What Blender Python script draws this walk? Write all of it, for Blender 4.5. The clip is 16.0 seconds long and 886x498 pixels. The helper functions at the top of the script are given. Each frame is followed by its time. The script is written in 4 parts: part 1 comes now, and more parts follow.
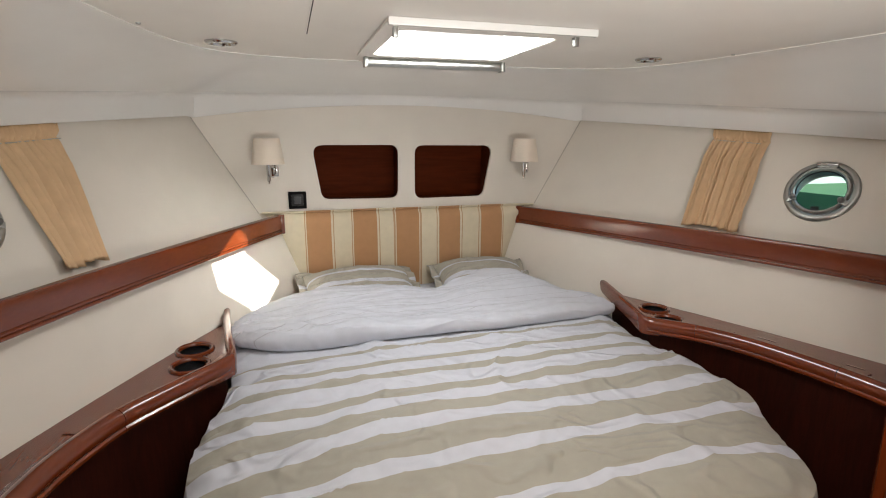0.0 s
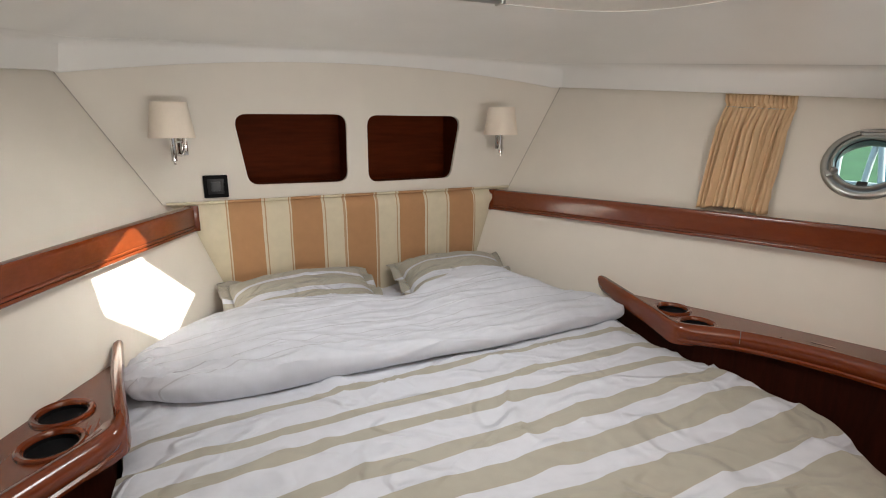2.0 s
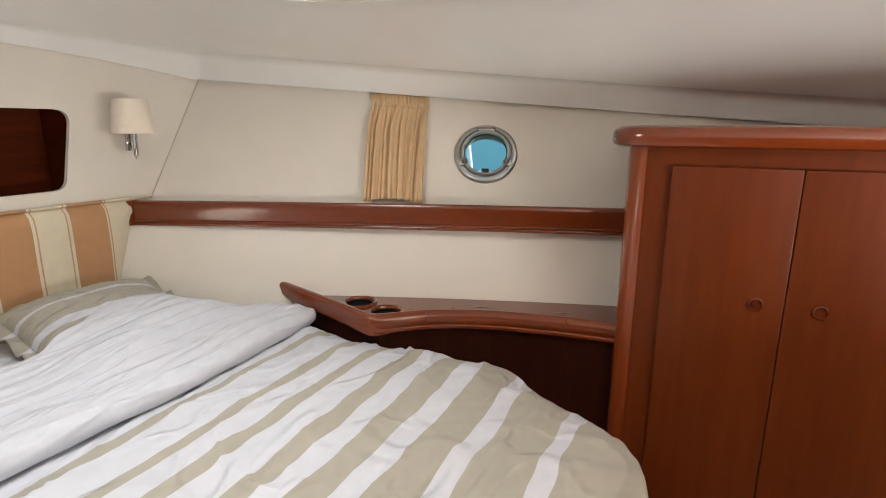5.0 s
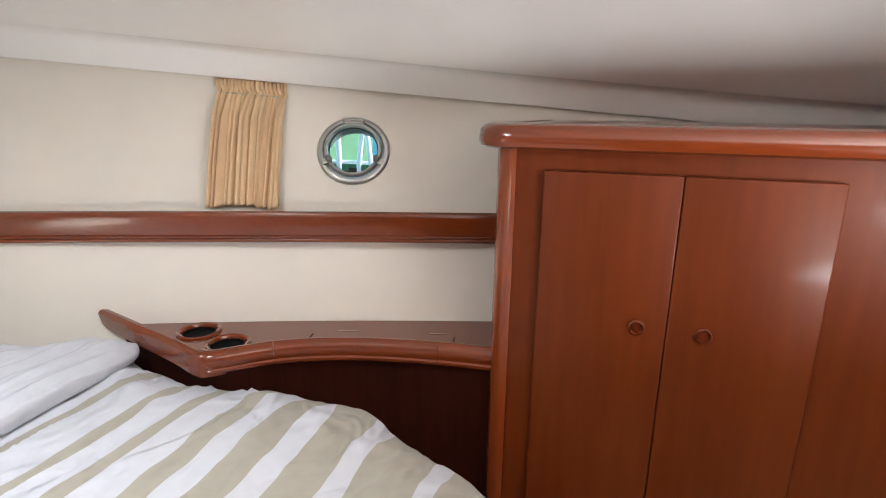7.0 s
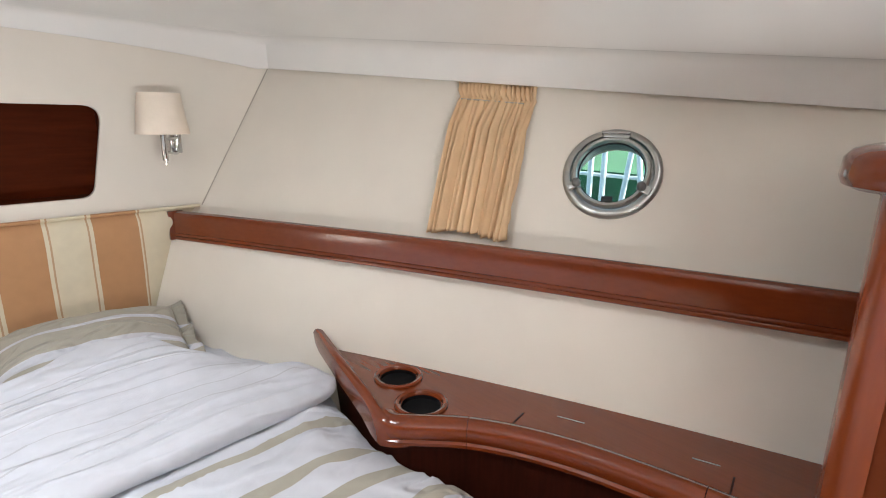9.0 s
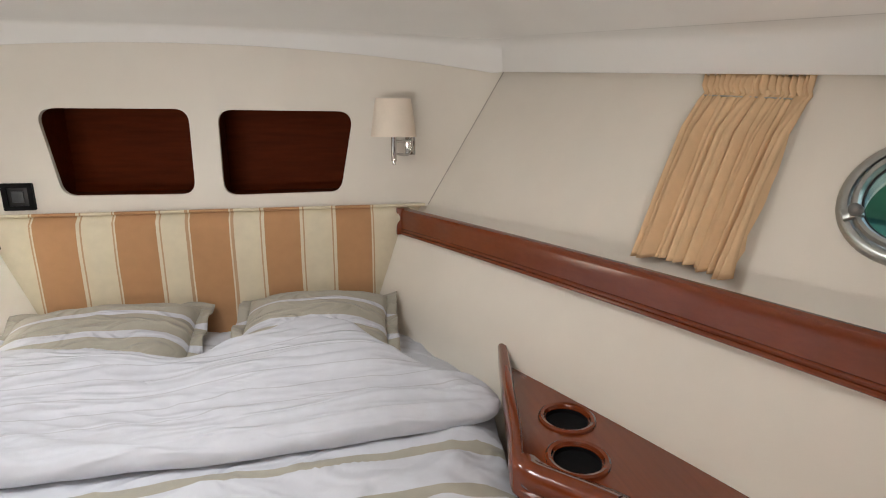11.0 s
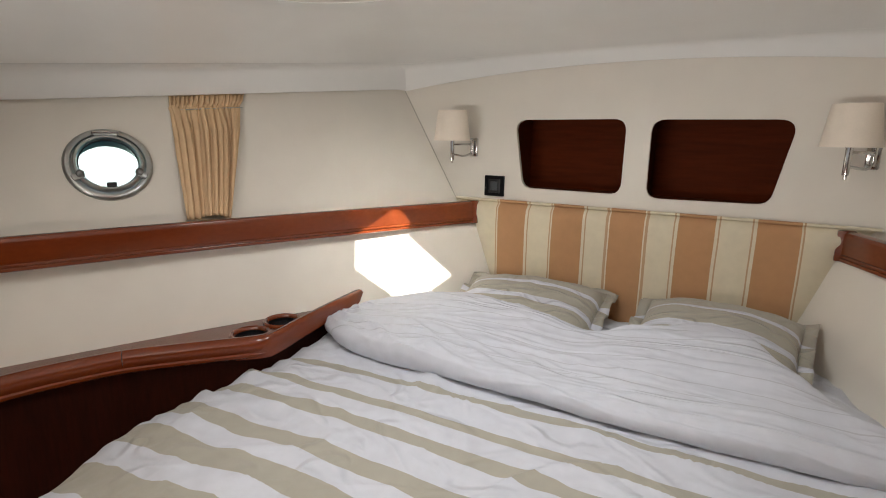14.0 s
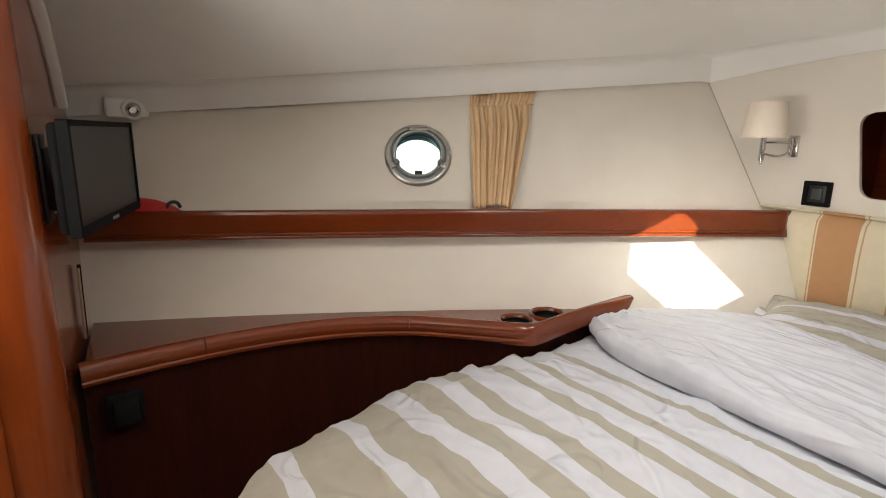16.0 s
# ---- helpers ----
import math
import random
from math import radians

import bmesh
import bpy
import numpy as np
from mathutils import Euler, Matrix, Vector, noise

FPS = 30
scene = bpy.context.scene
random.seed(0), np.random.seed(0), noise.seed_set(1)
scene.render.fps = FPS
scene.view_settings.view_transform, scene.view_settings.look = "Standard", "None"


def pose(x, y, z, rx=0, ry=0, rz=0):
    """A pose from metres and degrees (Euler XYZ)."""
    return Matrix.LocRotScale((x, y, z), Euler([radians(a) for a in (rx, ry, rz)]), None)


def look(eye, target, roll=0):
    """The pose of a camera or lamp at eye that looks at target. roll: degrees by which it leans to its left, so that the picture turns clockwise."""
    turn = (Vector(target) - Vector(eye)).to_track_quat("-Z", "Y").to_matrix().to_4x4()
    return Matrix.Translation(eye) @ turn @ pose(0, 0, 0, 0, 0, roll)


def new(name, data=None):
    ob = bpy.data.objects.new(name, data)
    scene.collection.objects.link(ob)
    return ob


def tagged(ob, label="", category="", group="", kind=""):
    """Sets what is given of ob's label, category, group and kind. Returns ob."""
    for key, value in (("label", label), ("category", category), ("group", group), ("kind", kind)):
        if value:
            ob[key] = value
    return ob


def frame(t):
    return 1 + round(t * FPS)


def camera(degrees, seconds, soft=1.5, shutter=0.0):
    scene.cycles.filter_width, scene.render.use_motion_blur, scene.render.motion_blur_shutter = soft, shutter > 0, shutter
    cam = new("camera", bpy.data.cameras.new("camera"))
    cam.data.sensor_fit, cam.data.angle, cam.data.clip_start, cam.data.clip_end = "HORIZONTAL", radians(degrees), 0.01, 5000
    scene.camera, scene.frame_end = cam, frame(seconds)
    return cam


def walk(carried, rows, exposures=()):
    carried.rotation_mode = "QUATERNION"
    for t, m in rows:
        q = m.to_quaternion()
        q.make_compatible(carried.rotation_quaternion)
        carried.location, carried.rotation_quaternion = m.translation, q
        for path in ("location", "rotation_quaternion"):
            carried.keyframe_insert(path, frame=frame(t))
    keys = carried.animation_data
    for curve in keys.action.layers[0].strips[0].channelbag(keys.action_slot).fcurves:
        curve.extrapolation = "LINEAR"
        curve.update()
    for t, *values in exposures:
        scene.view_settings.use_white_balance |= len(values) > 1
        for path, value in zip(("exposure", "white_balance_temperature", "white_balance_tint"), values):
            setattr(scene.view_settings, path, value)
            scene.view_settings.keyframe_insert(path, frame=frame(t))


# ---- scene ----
cam = camera(80.08, 16.0, soft=1.0)
# seconds, eye, yaw to the left, pitch up, roll
PATH = [
    (0, -0.529, 0.012, 1.520, -16.17, -11.93, 0.09),
    (0.5, -0.505, 0.134, 1.478, -16.33, -12.01, 0.03),
    (1, -0.504, 0.238, 1.464, -16.20, -12.24, -0.22),
    (1.5, -0.526, 0.393, 1.464, -16.66, -13.25, 0.04),
    (2, -0.528, 0.497, 1.451, -24.14, -13.30, 0.00),
    (2.5, -0.535, 0.575, 1.451, -29.45, -13.13, -0.04),
    (3, -0.556, 0.631, 1.448, -33.16, -13.16, -0.11),
    (3.5, -0.546, 0.653, 1.451, -40.11, -13.31, -0.07),
    (4, -0.547, 0.659, 1.459, -47.59, -13.59, 0.04),
    (4.5, -0.550, 0.674, 1.451, -55.59, -13.62, 0.06),
    (5, -0.530, 0.664, 1.438, -62.56, -13.20, 0.13),
    (5.2, -0.525, 0.663, 1.440, -65.27, -13.20, 0.14),
    (6.25, -0.375, 0.640, 1.450, -74.20, -13.90, 0.45),
    (7.3, -0.200, 0.603, 1.460, -68.10, -14.55, 0.90),
    (7.5, -0.170, 0.600, 1.452, -65.00, -14.10, 0.85),
    (8, -0.081, 0.633, 1.453, -57.94, -14.07, 0.74),
    (8.5, 0.049, 0.704, 1.455, -50.51, -13.96, 0.62),
    (9, 0.112, 0.772, 1.465, -43.00, -14.15, 0.63),
    (9.2, 0.139, 0.802, 1.462, -40.40, -13.85, 0.80),
    (10.25, 0.275, 0.800, 1.459, -24.00, -13.60, 0.45),
    (11.3, 0.382, 0.757, 1.453, -7.45, -13.29, 0.13),
    (11.5, 0.389, 0.736, 1.458, -4.64, -13.06, 0.08),
    (12, 0.408, 0.711, 1.475, 2.92, -13.30, 0.11),
    (12.5, 0.412, 0.694, 1.477, 10.06, -13.20, 0.10),
    (13, 0.403, 0.672, 1.453, 16.90, -12.54, 0.15),
    (13.5, 0.384, 0.661, 1.441, 24.04, -12.23, 0.25),
    (14, 0.362, 0.653, 1.435, 30.91, -12.35, 0.53),
    (14.5, 0.355, 0.668, 1.414, 38.29, -12.17, 0.55),
    (15, 0.339, 0.656, 1.412, 45.05, -12.17, 0.61),
    (15.5, 0.338, 0.665, 1.416, 53.00, -12.28, 0.65),
    (16, 0.338, 0.660, 1.411, 60.14, -12.36, 0.75),
]
SIZE = 1.1  # the lines below were drawn a little small: at this scale the berth is 1.9 m long
walk(cam, [(t, pose(x * SIZE, y * SIZE, z * SIZE, 90, 0, yaw) @ pose(0, 0, 0, pitch, 0, 0) @ pose(0, 0, 0, 0, 0, roll)) for t, x, y, z, yaw, pitch, roll in PATH], [(0.0, 1.62, 6400, 10), (2.5, 1.58, 6500, 10), (5.0, 2.0, 6550, 10), (7.3, 2.32, 6050, 10), (9.2, 2.18, 6100, 10), (11.3, 1.75, 6450, 10), (14.0, 1.55, 6450, 10), (16.0, 1.77, 6750, 10)])

# ---- light ----
SUN_WAY = Vector((-0.63, 0.70, -0.80)).normalized()
world = bpy.data.worlds.new("sky")
scene.world = world
world.use_nodes = True
wn = world.node_tree
sky = wn.nodes.new("ShaderNodeTexSky")
sky.sky_type, sky.sun_disc = "NISHITA", False
sky.sun_elevation, sky.sun_rotation = math.asin(-SUN_WAY.z), math.atan2(-SUN_WAY.x, -SUN_WAY.y)
wn.links.new(sky.outputs[0], wn.nodes["Background"].inputs[0])
wn.nodes["Background"].inputs[1].default_value = 0.15
sun = new("sun", bpy.data.lights.new("sun", "SUN"))
sun.data.energy, sun.data.angle, sun.data.color = 5.0, radians(0.5), (1.0, 0.95, 0.87)
sun.matrix_world = look((3, -3, 5), Vector((3, -3, 5)) + SUN_WAY)


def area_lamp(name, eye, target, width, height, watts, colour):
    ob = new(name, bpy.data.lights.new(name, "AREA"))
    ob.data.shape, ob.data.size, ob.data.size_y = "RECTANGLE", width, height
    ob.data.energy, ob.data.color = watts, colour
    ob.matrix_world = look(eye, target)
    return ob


area_lamp("hatch_daylight", (-0.073, 1.431, 1.826), (-0.073, 1.4311, 1.0), 0.396, 0.352, 2.4, (1.0, 0.975, 0.93))
# added lamp behind the unseen doorway, turned up to brighten the ceiling
area_lamp("ceiling_fill", (-0.24, -0.64, 1.10), (-0.24, -0.50, 2.02), 1.0, 0.45, 26.0, (1.0, 0.96, 0.90))

# ---- materials ----


def material(name, base, rough=0.5, metal=0.0, grain=0.0, grain_size=40.0, stretch=(1, 1, 1), second=None, bump=0.0, bump_size=200.0, coat=0.0, sheen=0.0, rough_vary=0.0):
    """A principled material with two scales of variation in colour, roughness and fine relief."""
    m = bpy.data.materials.new(name)
    m.use_nodes = True
    n, ln = m.node_tree.nodes, m.node_tree.links
    p = n["Principled BSDF"]
    p.inputs["Base Color"].default_value = (*base, 1)
    p.inputs["Roughness"].default_value, p.inputs["Metallic"].default_value = rough, metal
    p.inputs["Coat Weight"].default_value, p.inputs["Coat Roughness"].default_value = coat, 0.12
    p.inputs["Sheen Weight"].default_value = sheen
    tc = n.new("ShaderNodeTexCoord")
    mp = n.new("ShaderNodeMapping")
    mp.inputs["Scale"].default_value = stretch
    ln.new(tc.outputs["Object"], mp.inputs["Vector"])
    if grain:
        fine, broad = n.new("ShaderNodeTexNoise"), n.new("ShaderNodeTexNoise")
        fine.inputs["Scale"].default_value, fine.inputs["Detail"].default_value = grain_size, 6
        broad.inputs["Scale"].default_value, broad.inputs["Detail"].default_value = grain_size / 9, 3
        ln.new(mp.outputs[0], fine.inputs["Vector"])
        ln.new(mp.outputs[0], broad.inputs["Vector"])
        add = n.new("ShaderNodeMath")
        add.operation = "ADD"
        ln.new(fine.outputs[0], add.inputs[0])
        ln.new(broad.outputs[0], add.inputs[1])
        ramp = n.new("ShaderNodeMapRange")
        ramp.inputs[1].default_value, ramp.inputs[2].default_value = 0.7, 1.3
        ln.new(add.outputs[0], ramp.inputs[0])
        mix = n.new("ShaderNodeMix")
        mix.data_type = "RGBA"
        other = second or tuple(c * (1 - grain) for c in base)
        mix.inputs[6].default_value, mix.inputs[7].default_value = (*base, 1), (*other, 1)
        ln.new(ramp.outputs[0], mix.inputs[0])
        ln.new(mix.outputs[2], p.inputs["Base Color"])
        if rough_vary:
            rr = n.new("ShaderNodeMapRange")
            rr.inputs[3].default_value, rr.inputs[4].default_value = rough - rough_vary, rough + rough_vary
            ln.new(broad.outputs[0], rr.inputs[0])
            ln.new(rr.outputs[0], p.inputs["Roughness"])
    if bump:
        bn, b = n.new("ShaderNodeTexNoise"), n.new("ShaderNodeBump")
        bn.inputs["Scale"].default_value, bn.inputs["Detail"].default_value = bump_size, 3
        ln.new(mp.outputs[0], bn.inputs["Vector"])
        b.inputs["Strength"].default_value, b.inputs["Distance"].default_value = bump, 0.002
        ln.new(bn.outputs[0], b.inputs["Height"])
        ln.new(b.outputs[0], p.inputs["Normal"])
    return m


def striped(name, axis, tilt, wave, bands, ground, start, end, bump_size=500.0, rough=0.85, crease=None):
    """Woven cloth with printed bands (from, to, colour) across an axis; tilt: how far the bands run askew, wave: how far they wander."""
    m = material(name, ground, rough, sheen=0.15, bump=0.25, bump_size=bump_size)
    n, ln = m.node_tree.nodes, m.node_tree.links
    tc, sep = n.new("ShaderNodeTexCoord"), n.new("ShaderNodeSeparateXYZ")
    ln.new(tc.outputs["Object"], sep.inputs[0])
    no = n.new("ShaderNodeTexNoise")
    no.inputs["Scale"].default_value = 5.0
    ln.new(tc.outputs["Object"], no.inputs["Vector"])
    a = n.new("ShaderNodeMath")
    a.operation, a.inputs[1].default_value = "MULTIPLY_ADD", tilt
    ln.new(sep.outputs[1 - axis], a.inputs[0])
    ln.new(sep.outputs[axis], a.inputs[2])
    w = n.new("ShaderNodeMath")
    w.operation, w.inputs[1].default_value = "MULTIPLY_ADD", wave
    ln.new(no.outputs[0], w.inputs[0])
    ln.new(a.outputs[0], w.inputs[2])
    r = n.new("ShaderNodeMapRange")
    r.inputs[1].default_value, r.inputs[2].default_value = start, end
    ln.new(w.outputs[0], r.inputs[0])
    cr = n.new("ShaderNodeValToRGB")
    cr.color_ramp.interpolation = "CONSTANT"
    el = cr.color_ramp.elements
    el[0].position, el[0].color = 0.0, (*ground, 1)
    el[1].position, el[1].color = 1.0, (*ground, 1)
    for lo, hi, colour in bands:
        e = el.new((lo - start) / (end - start))
        e.color = (*colour, 1)
        e = el.new((hi - start) / (end - start))
        e.color = (*ground, 1)
    ln.new(r.outputs[0], cr.inputs[0])
    if crease:
        # soft pressed creases: thin ridges where a stretched noise crosses its middle
        mp2, cn, sb, ab, pw, cb = (n.new(k) for k in ("ShaderNodeMapping", "ShaderNodeTexNoise", "ShaderNodeMath", "ShaderNodeMath", "ShaderNodeMapRange", "ShaderNodeBump"))
        mp2.inputs["Scale"].default_value, mp2.inputs["Rotation"].default_value = crease[0], (0, 0, radians(crease[2]))
        cn.inputs["Scale"].default_value, cn.inputs["Detail"].default_value, cn.inputs["Distortion"].default_value = 1.0, 2.0, 0.6
        sb.operation, sb.inputs[1].default_value, ab.operation = "SUBTRACT", 0.5, "ABSOLUTE"
        pw.inputs[1].default_value, pw.inputs[2].default_value, pw.inputs[3].default_value, pw.inputs[4].default_value = 0.0, 0.09, 1.0, 0.0
        pw.interpolation_type = "SMOOTHSTEP"
        cb.inputs["Strength"].default_value, cb.inputs["Distance"].default_value = 1.0, crease[1]
        ln.new(tc.outputs["Object"], mp2.inputs["Vector"])
        ln.new(mp2.outputs[0], cn.inputs["Vector"])
        ln.new(cn.outputs[0], sb.inputs[0])
        ln.new(sb.outputs[0], ab.inputs[0])
        ln.new(ab.outputs[0], pw.inputs[0])
        ln.new(pw.outputs[0], cb.inputs["Height"])
        weave = next(q for q in n if q.bl_idname == "ShaderNodeBump" and q != cb)
        ln.new(cb.outputs[0], weave.inputs["Normal"])
    fine, mix = n.new("ShaderNodeTexNoise"), n.new("ShaderNodeMix")
    fine.inputs["Scale"].default_value, fine.inputs["Detail"].default_value = 30.0, 8
    ln.new(tc.outputs["Object"], fine.inputs["Vector"])
    mix.data_type, mix.blend_type = "RGBA", "MULTIPLY"
    mix.inputs[0].default_value = 0.18
    ln.new(cr.outputs[0], mix.inputs[6])
    ln.new(fine.outputs[0], mix.inputs[7])
    ln.new(mix.outputs[2], n["Principled BSDF"].inputs["Base Color"])
    return m


def glassy(name, tint=(1, 1, 1), rough=0.0):
    m = bpy.data.materials.new(name)
    m.use_nodes = True
    p = m.node_tree.nodes["Principled BSDF"]
    p.inputs["Base Color"].default_value = (*tint, 1)
    p.inputs["Transmission Weight"].default_value, p.inputs["Roughness"].default_value, p.inputs["IOR"].default_value = 1.0, rough, 1.2
    return m


MAHOGANY = dict(rough=0.16, grain=0.35, coat=0.55, bump=0.015, rough_vary=0.03)
WOOD_Y = material("mahogany_grain_along_y", (0.172, 0.0325, 0.0074), second=(0.137, 0.025, 0.0057), grain_size=60, stretch=(2, 0.1, 2), **MAHOGANY)
WOOD_X = material("mahogany_grain_along_x", (0.172, 0.0325, 0.0074), second=(0.137, 0.025, 0.0057), grain_size=60, stretch=(0.1, 2, 2), **MAHOGANY)
# colour lowered to put the wardrobe's dimness into the wood
WOOD_Z = material("mahogany_grain_upright", (0.138, 0.0265, 0.0048), 0.40, second=(0.098, 0.0175, 0.0032), grain=0.35, grain_size=22, stretch=(2, 2, 0.18), coat=0.10, bump=0.05, rough_vary=0.05)
# same wood, glossier, with brighter light on the posts put into its colour
WOOD_POST_LIT = material("mahogany_glossy_lit_upright", (0.27, 0.054, 0.012), 0.2, second=(0.20, 0.038, 0.009), grain=0.35, grain_size=28, stretch=(2, 2, 0.18), coat=0.45, bump=0.02, rough_vary=0.05)
# shade on locker fronts is in this colour; seams and backing board are truly dark
WOOD_DARK_SHADED = material("mahogany_dark_shaded", (0.034, 0.006, 0.0025), 0.6, grain=0.4, grain_size=50, stretch=(3, 3, 0.3), coat=0.0)
LINING = material("cream_vinyl_lining", (0.76, 0.715, 0.64), 0.5, grain=0.06, grain_size=9, bump=0.12, bump_size=350)
GELCOAT = material("white_moulded_gelcoat", (0.84, 0.84, 0.82), 0.20, grain=0.05, grain_size=6, bump=0.04, bump_size=60, rough_vary=0.06)
PANEL = material("cream_ceiling_panel", (0.80, 0.77, 0.715), 0.42, grain=0.05, grain_size=7, bump=0.06, bump_size=120)
CHROME = material("polished_chrome", (0.60, 0.60, 0.59), 0.14, metal=1.0, grain=0.1, grain_size=20, rough_vary=0.04)
STEEL = material("brushed_steel", (0.50, 0.51, 0.49), 0.33, metal=1.0, grain=0.15, grain_size=60, rough_vary=0.06)
CASE = material("matt_black_casing", (0.009, 0.009, 0.010), 0.6, grain=0.3, grain_size=80, bump=0.08)
BLACK = material("black_plastic", (0.012, 0.012, 0.013), 0.38, grain=0.3, grain_size=80, bump=0.1)
GREY_KNOB = material("grey_nylon", (0.16, 0.16, 0.155), 0.5, grain=0.1)
RUBBER = material("dark_grey_rubber", (0.03, 0.03, 0.032), 0.7, bump=0.2)
SCREEN = material("tv_screen_glass", (0.03, 0.03, 0.03), 0.35, grain=0.1, grain_size=10)
SHADE = material("cream_linen_shade", (0.80, 0.71, 0.60), 0.8, grain=0.06, grain_size=300, bump=0.25, bump_size=700)
CURTAIN = material("beige_curtain_cloth", (0.74, 0.52, 0.31), 0.8, grain=0.14, grain_size=30, bump=0.2, bump_size=600)
LOCKER_WOOD = material("dull_mahogany_lining", (0.125, 0.022, 0.0045), 0.6, grain=0.35, grain_size=40, stretch=(0.2, 2, 2))
MATTRESS = material("off_white_mattress_ticking", (0.62, 0.59, 0.52), 0.9, grain=0.06, bump=0.2)
CARPET = material("dark_beige_carpet", (0.22, 0.17, 0.12), 0.95, grain=0.3, grain_size=200, bump=0.6, bump_size=400)
RED = material("red_coated_fabric", (0.55, 0.03, 0.03), 0.5, grain=0.15, bump=0.1)
PAPER = material("white_card", (0.7, 0.68, 0.62), 0.6, grain=0.05)
# tint added to hold down the over-bright view through the port lights
GLASS = glassy("green_dimming_glass", (0.42, 0.50, 0.47))
ACRYLIC = glassy("clear_acrylic", (0.97, 0.99, 1.0))
BEIGE, BRIGHT = (0.405, 0.385, 0.323), (0.625, 0.65, 0.715)
FAINT = (0.50, 0.515, 0.565)
WHITE_CLOTH = striped("white_cotton_underside", 1, -0.06, 0.045, [(1.800, 1.803, FAINT), (1.845, 1.8475, FAINT), (1.895, 1.898, FAINT), (1.95, 1.9525, FAINT), (2.0, 2.003, FAINT)], BRIGHT, 1.78, 2.03, bump_size=600, crease=((2.4, 12.0, 3.0), 0.0034, -14))
DUVET = striped("striped_duvet_cotton", 1, -0.04, 0.045, [(0.35, 0.875, BEIGE), (0.907, 1.025, BEIGE), (1.069, 1.152, BEIGE), (1.199, 1.269, BEIGE), (1.322, 1.369, BEIGE), (1.435, 1.469, BEIGE), (1.529, 1.553, BEIGE), (1.642, 1.667, BEIGE)], BRIGHT, 0.3, 2.6, crease=((4.0, 6.0, 3.0), 0.007, 25))
PILLOW_CLOTH = striped("striped_pillow_cotton", 1, 0.0, 0.03, [(-0.30, -0.145, BEIGE), (-0.12, -0.03, BEIGE), (0.0, 0.075, BEIGE), (0.095, 0.30, BEIGE)], BRIGHT, -0.5, 0.5, crease=((6.0, 12.0, 4.0), 0.005, 15))
TAN, TAN_EDGE = (0.50, 0.272, 0.130), (0.52, 0.34, 0.20)
HEAD_BANDS = []
for c in (-0.41, -0.20, 0.0, 0.208, 0.424):
    HEAD_BANDS += [(c - 0.066, c - 0.061, TAN_EDGE), (c - 0.054, c + 0.054, TAN), (c + 0.061, c + 0.066, TAN_EDGE)]
HEAD_CLOTH = striped("striped_headboard_fabric", 0, 0.0, 0.006, HEAD_BANDS, (0.73, 0.655, 0.49), -0.56, 0.56, bump_size=800)

for m, level in ((SCREEN, 0.24), (CASE, 0.06), (WOOD_X, 0.5), (WOOD_Y, 0.5), (WOOD_Z, 0.20), (WOOD_DARK_SHADED, 0.12), (LOCKER_WOOD, 0.06)):
    m.node_tree.nodes["Principled BSDF"].inputs["Specular IOR Level"].default_value = level

# ---- building helpers ----


def part(name, bm, mat, parent=None, label="", smooth=True):
    """One mesh object from a bmesh, under a thing or a part."""
    bmesh.ops.recalc_face_normals(bm, faces=bm.faces)
    me = bpy.data.meshes.new(name)
    bm.to_mesh(me)
    bm.free()
    me.materials.append(mat)
    if smooth:
        me.polygons.foreach_set("use_smooth", [True] * len(me.polygons))
        me.set_sharp_from_angle(angle=radians(38))
    ob = new(name, me)
    ob.parent = parent
    if label:
        tagged(ob, label)
    return ob


def thing(name, label, category, at=(0, 0, 0), group="", kind=""):
    return tagged(place(new(name), at), label, category, group, kind)


def place(ob, at):
    ob.location = at
    return ob


def box(x0, x1, y0, y1, z0, z1, bevel=0.0, seg=2):
    bm = bmesh.new()
    bmesh.ops.create_cube(bm, size=1)
    for v in bm.verts:
        v.co = Vector(((x0 + x1) / 2 + v.co.x * (x1 - x0), (y0 + y1) / 2 + v.co.y * (y1 - y0), (z0 + z1) / 2 + v.co.z * (z1 - z0)))
    if bevel:
        bmesh.ops.bevel(bm, geom=list(bm.edges), offset=bevel, segments=seg, affect="EDGES", profile=0.5)
    return bm


def loft(rings, closed=True, caps=False, bm=None):
    """A skin over rows of points of one length; closed: each row is a loop."""
    bm = bm or bmesh.new()
    rows = [[bm.verts.new(p) for p in ring] for ring in rings]
    for a, b in zip(rows, rows[1:]):
        n = len(a)
        for i in range(n if closed else n - 1):
            j = (i + 1) % n
            bm.faces.new((a[i], a[j], b[j], b[i]))
    if caps:
        bm.faces.new(rows[0])
        bm.faces.new(rows[-1])
    return bm


def lathe(profile, seg=32, m=Matrix(), bm=None, closed=False):
    """A turned shape from (radius, height) points, placed by a matrix."""
    rings = [[m @ Vector((r * math.cos(2 * math.pi * k / seg), r * math.sin(2 * math.pi * k / seg), h)) for k in range(seg)] for r, h in profile]
    if closed:
        rings.append(rings[0])
    out = loft(rings, bm=bm)
    bmesh.ops.remove_doubles(out, verts=out.verts, dist=1e-5)
    return out


def sweep(path, profile, caps=True, up=Vector((0, 0, 1))):
    """A profile of (outward, up) points carried along a path; outward is to the right of the way."""
    rings = []
    for i, p in enumerate(path):
        a, b = path[max(i - 1, 0)], path[min(i + 1, len(path) - 1)]
        way = (Vector(b) - Vector(a)).normalized()
        side = way.cross(up).normalized()
        rings.append([Vector(p) + side * o + up * h for o, h in profile])
    return loft(rings, caps=caps)


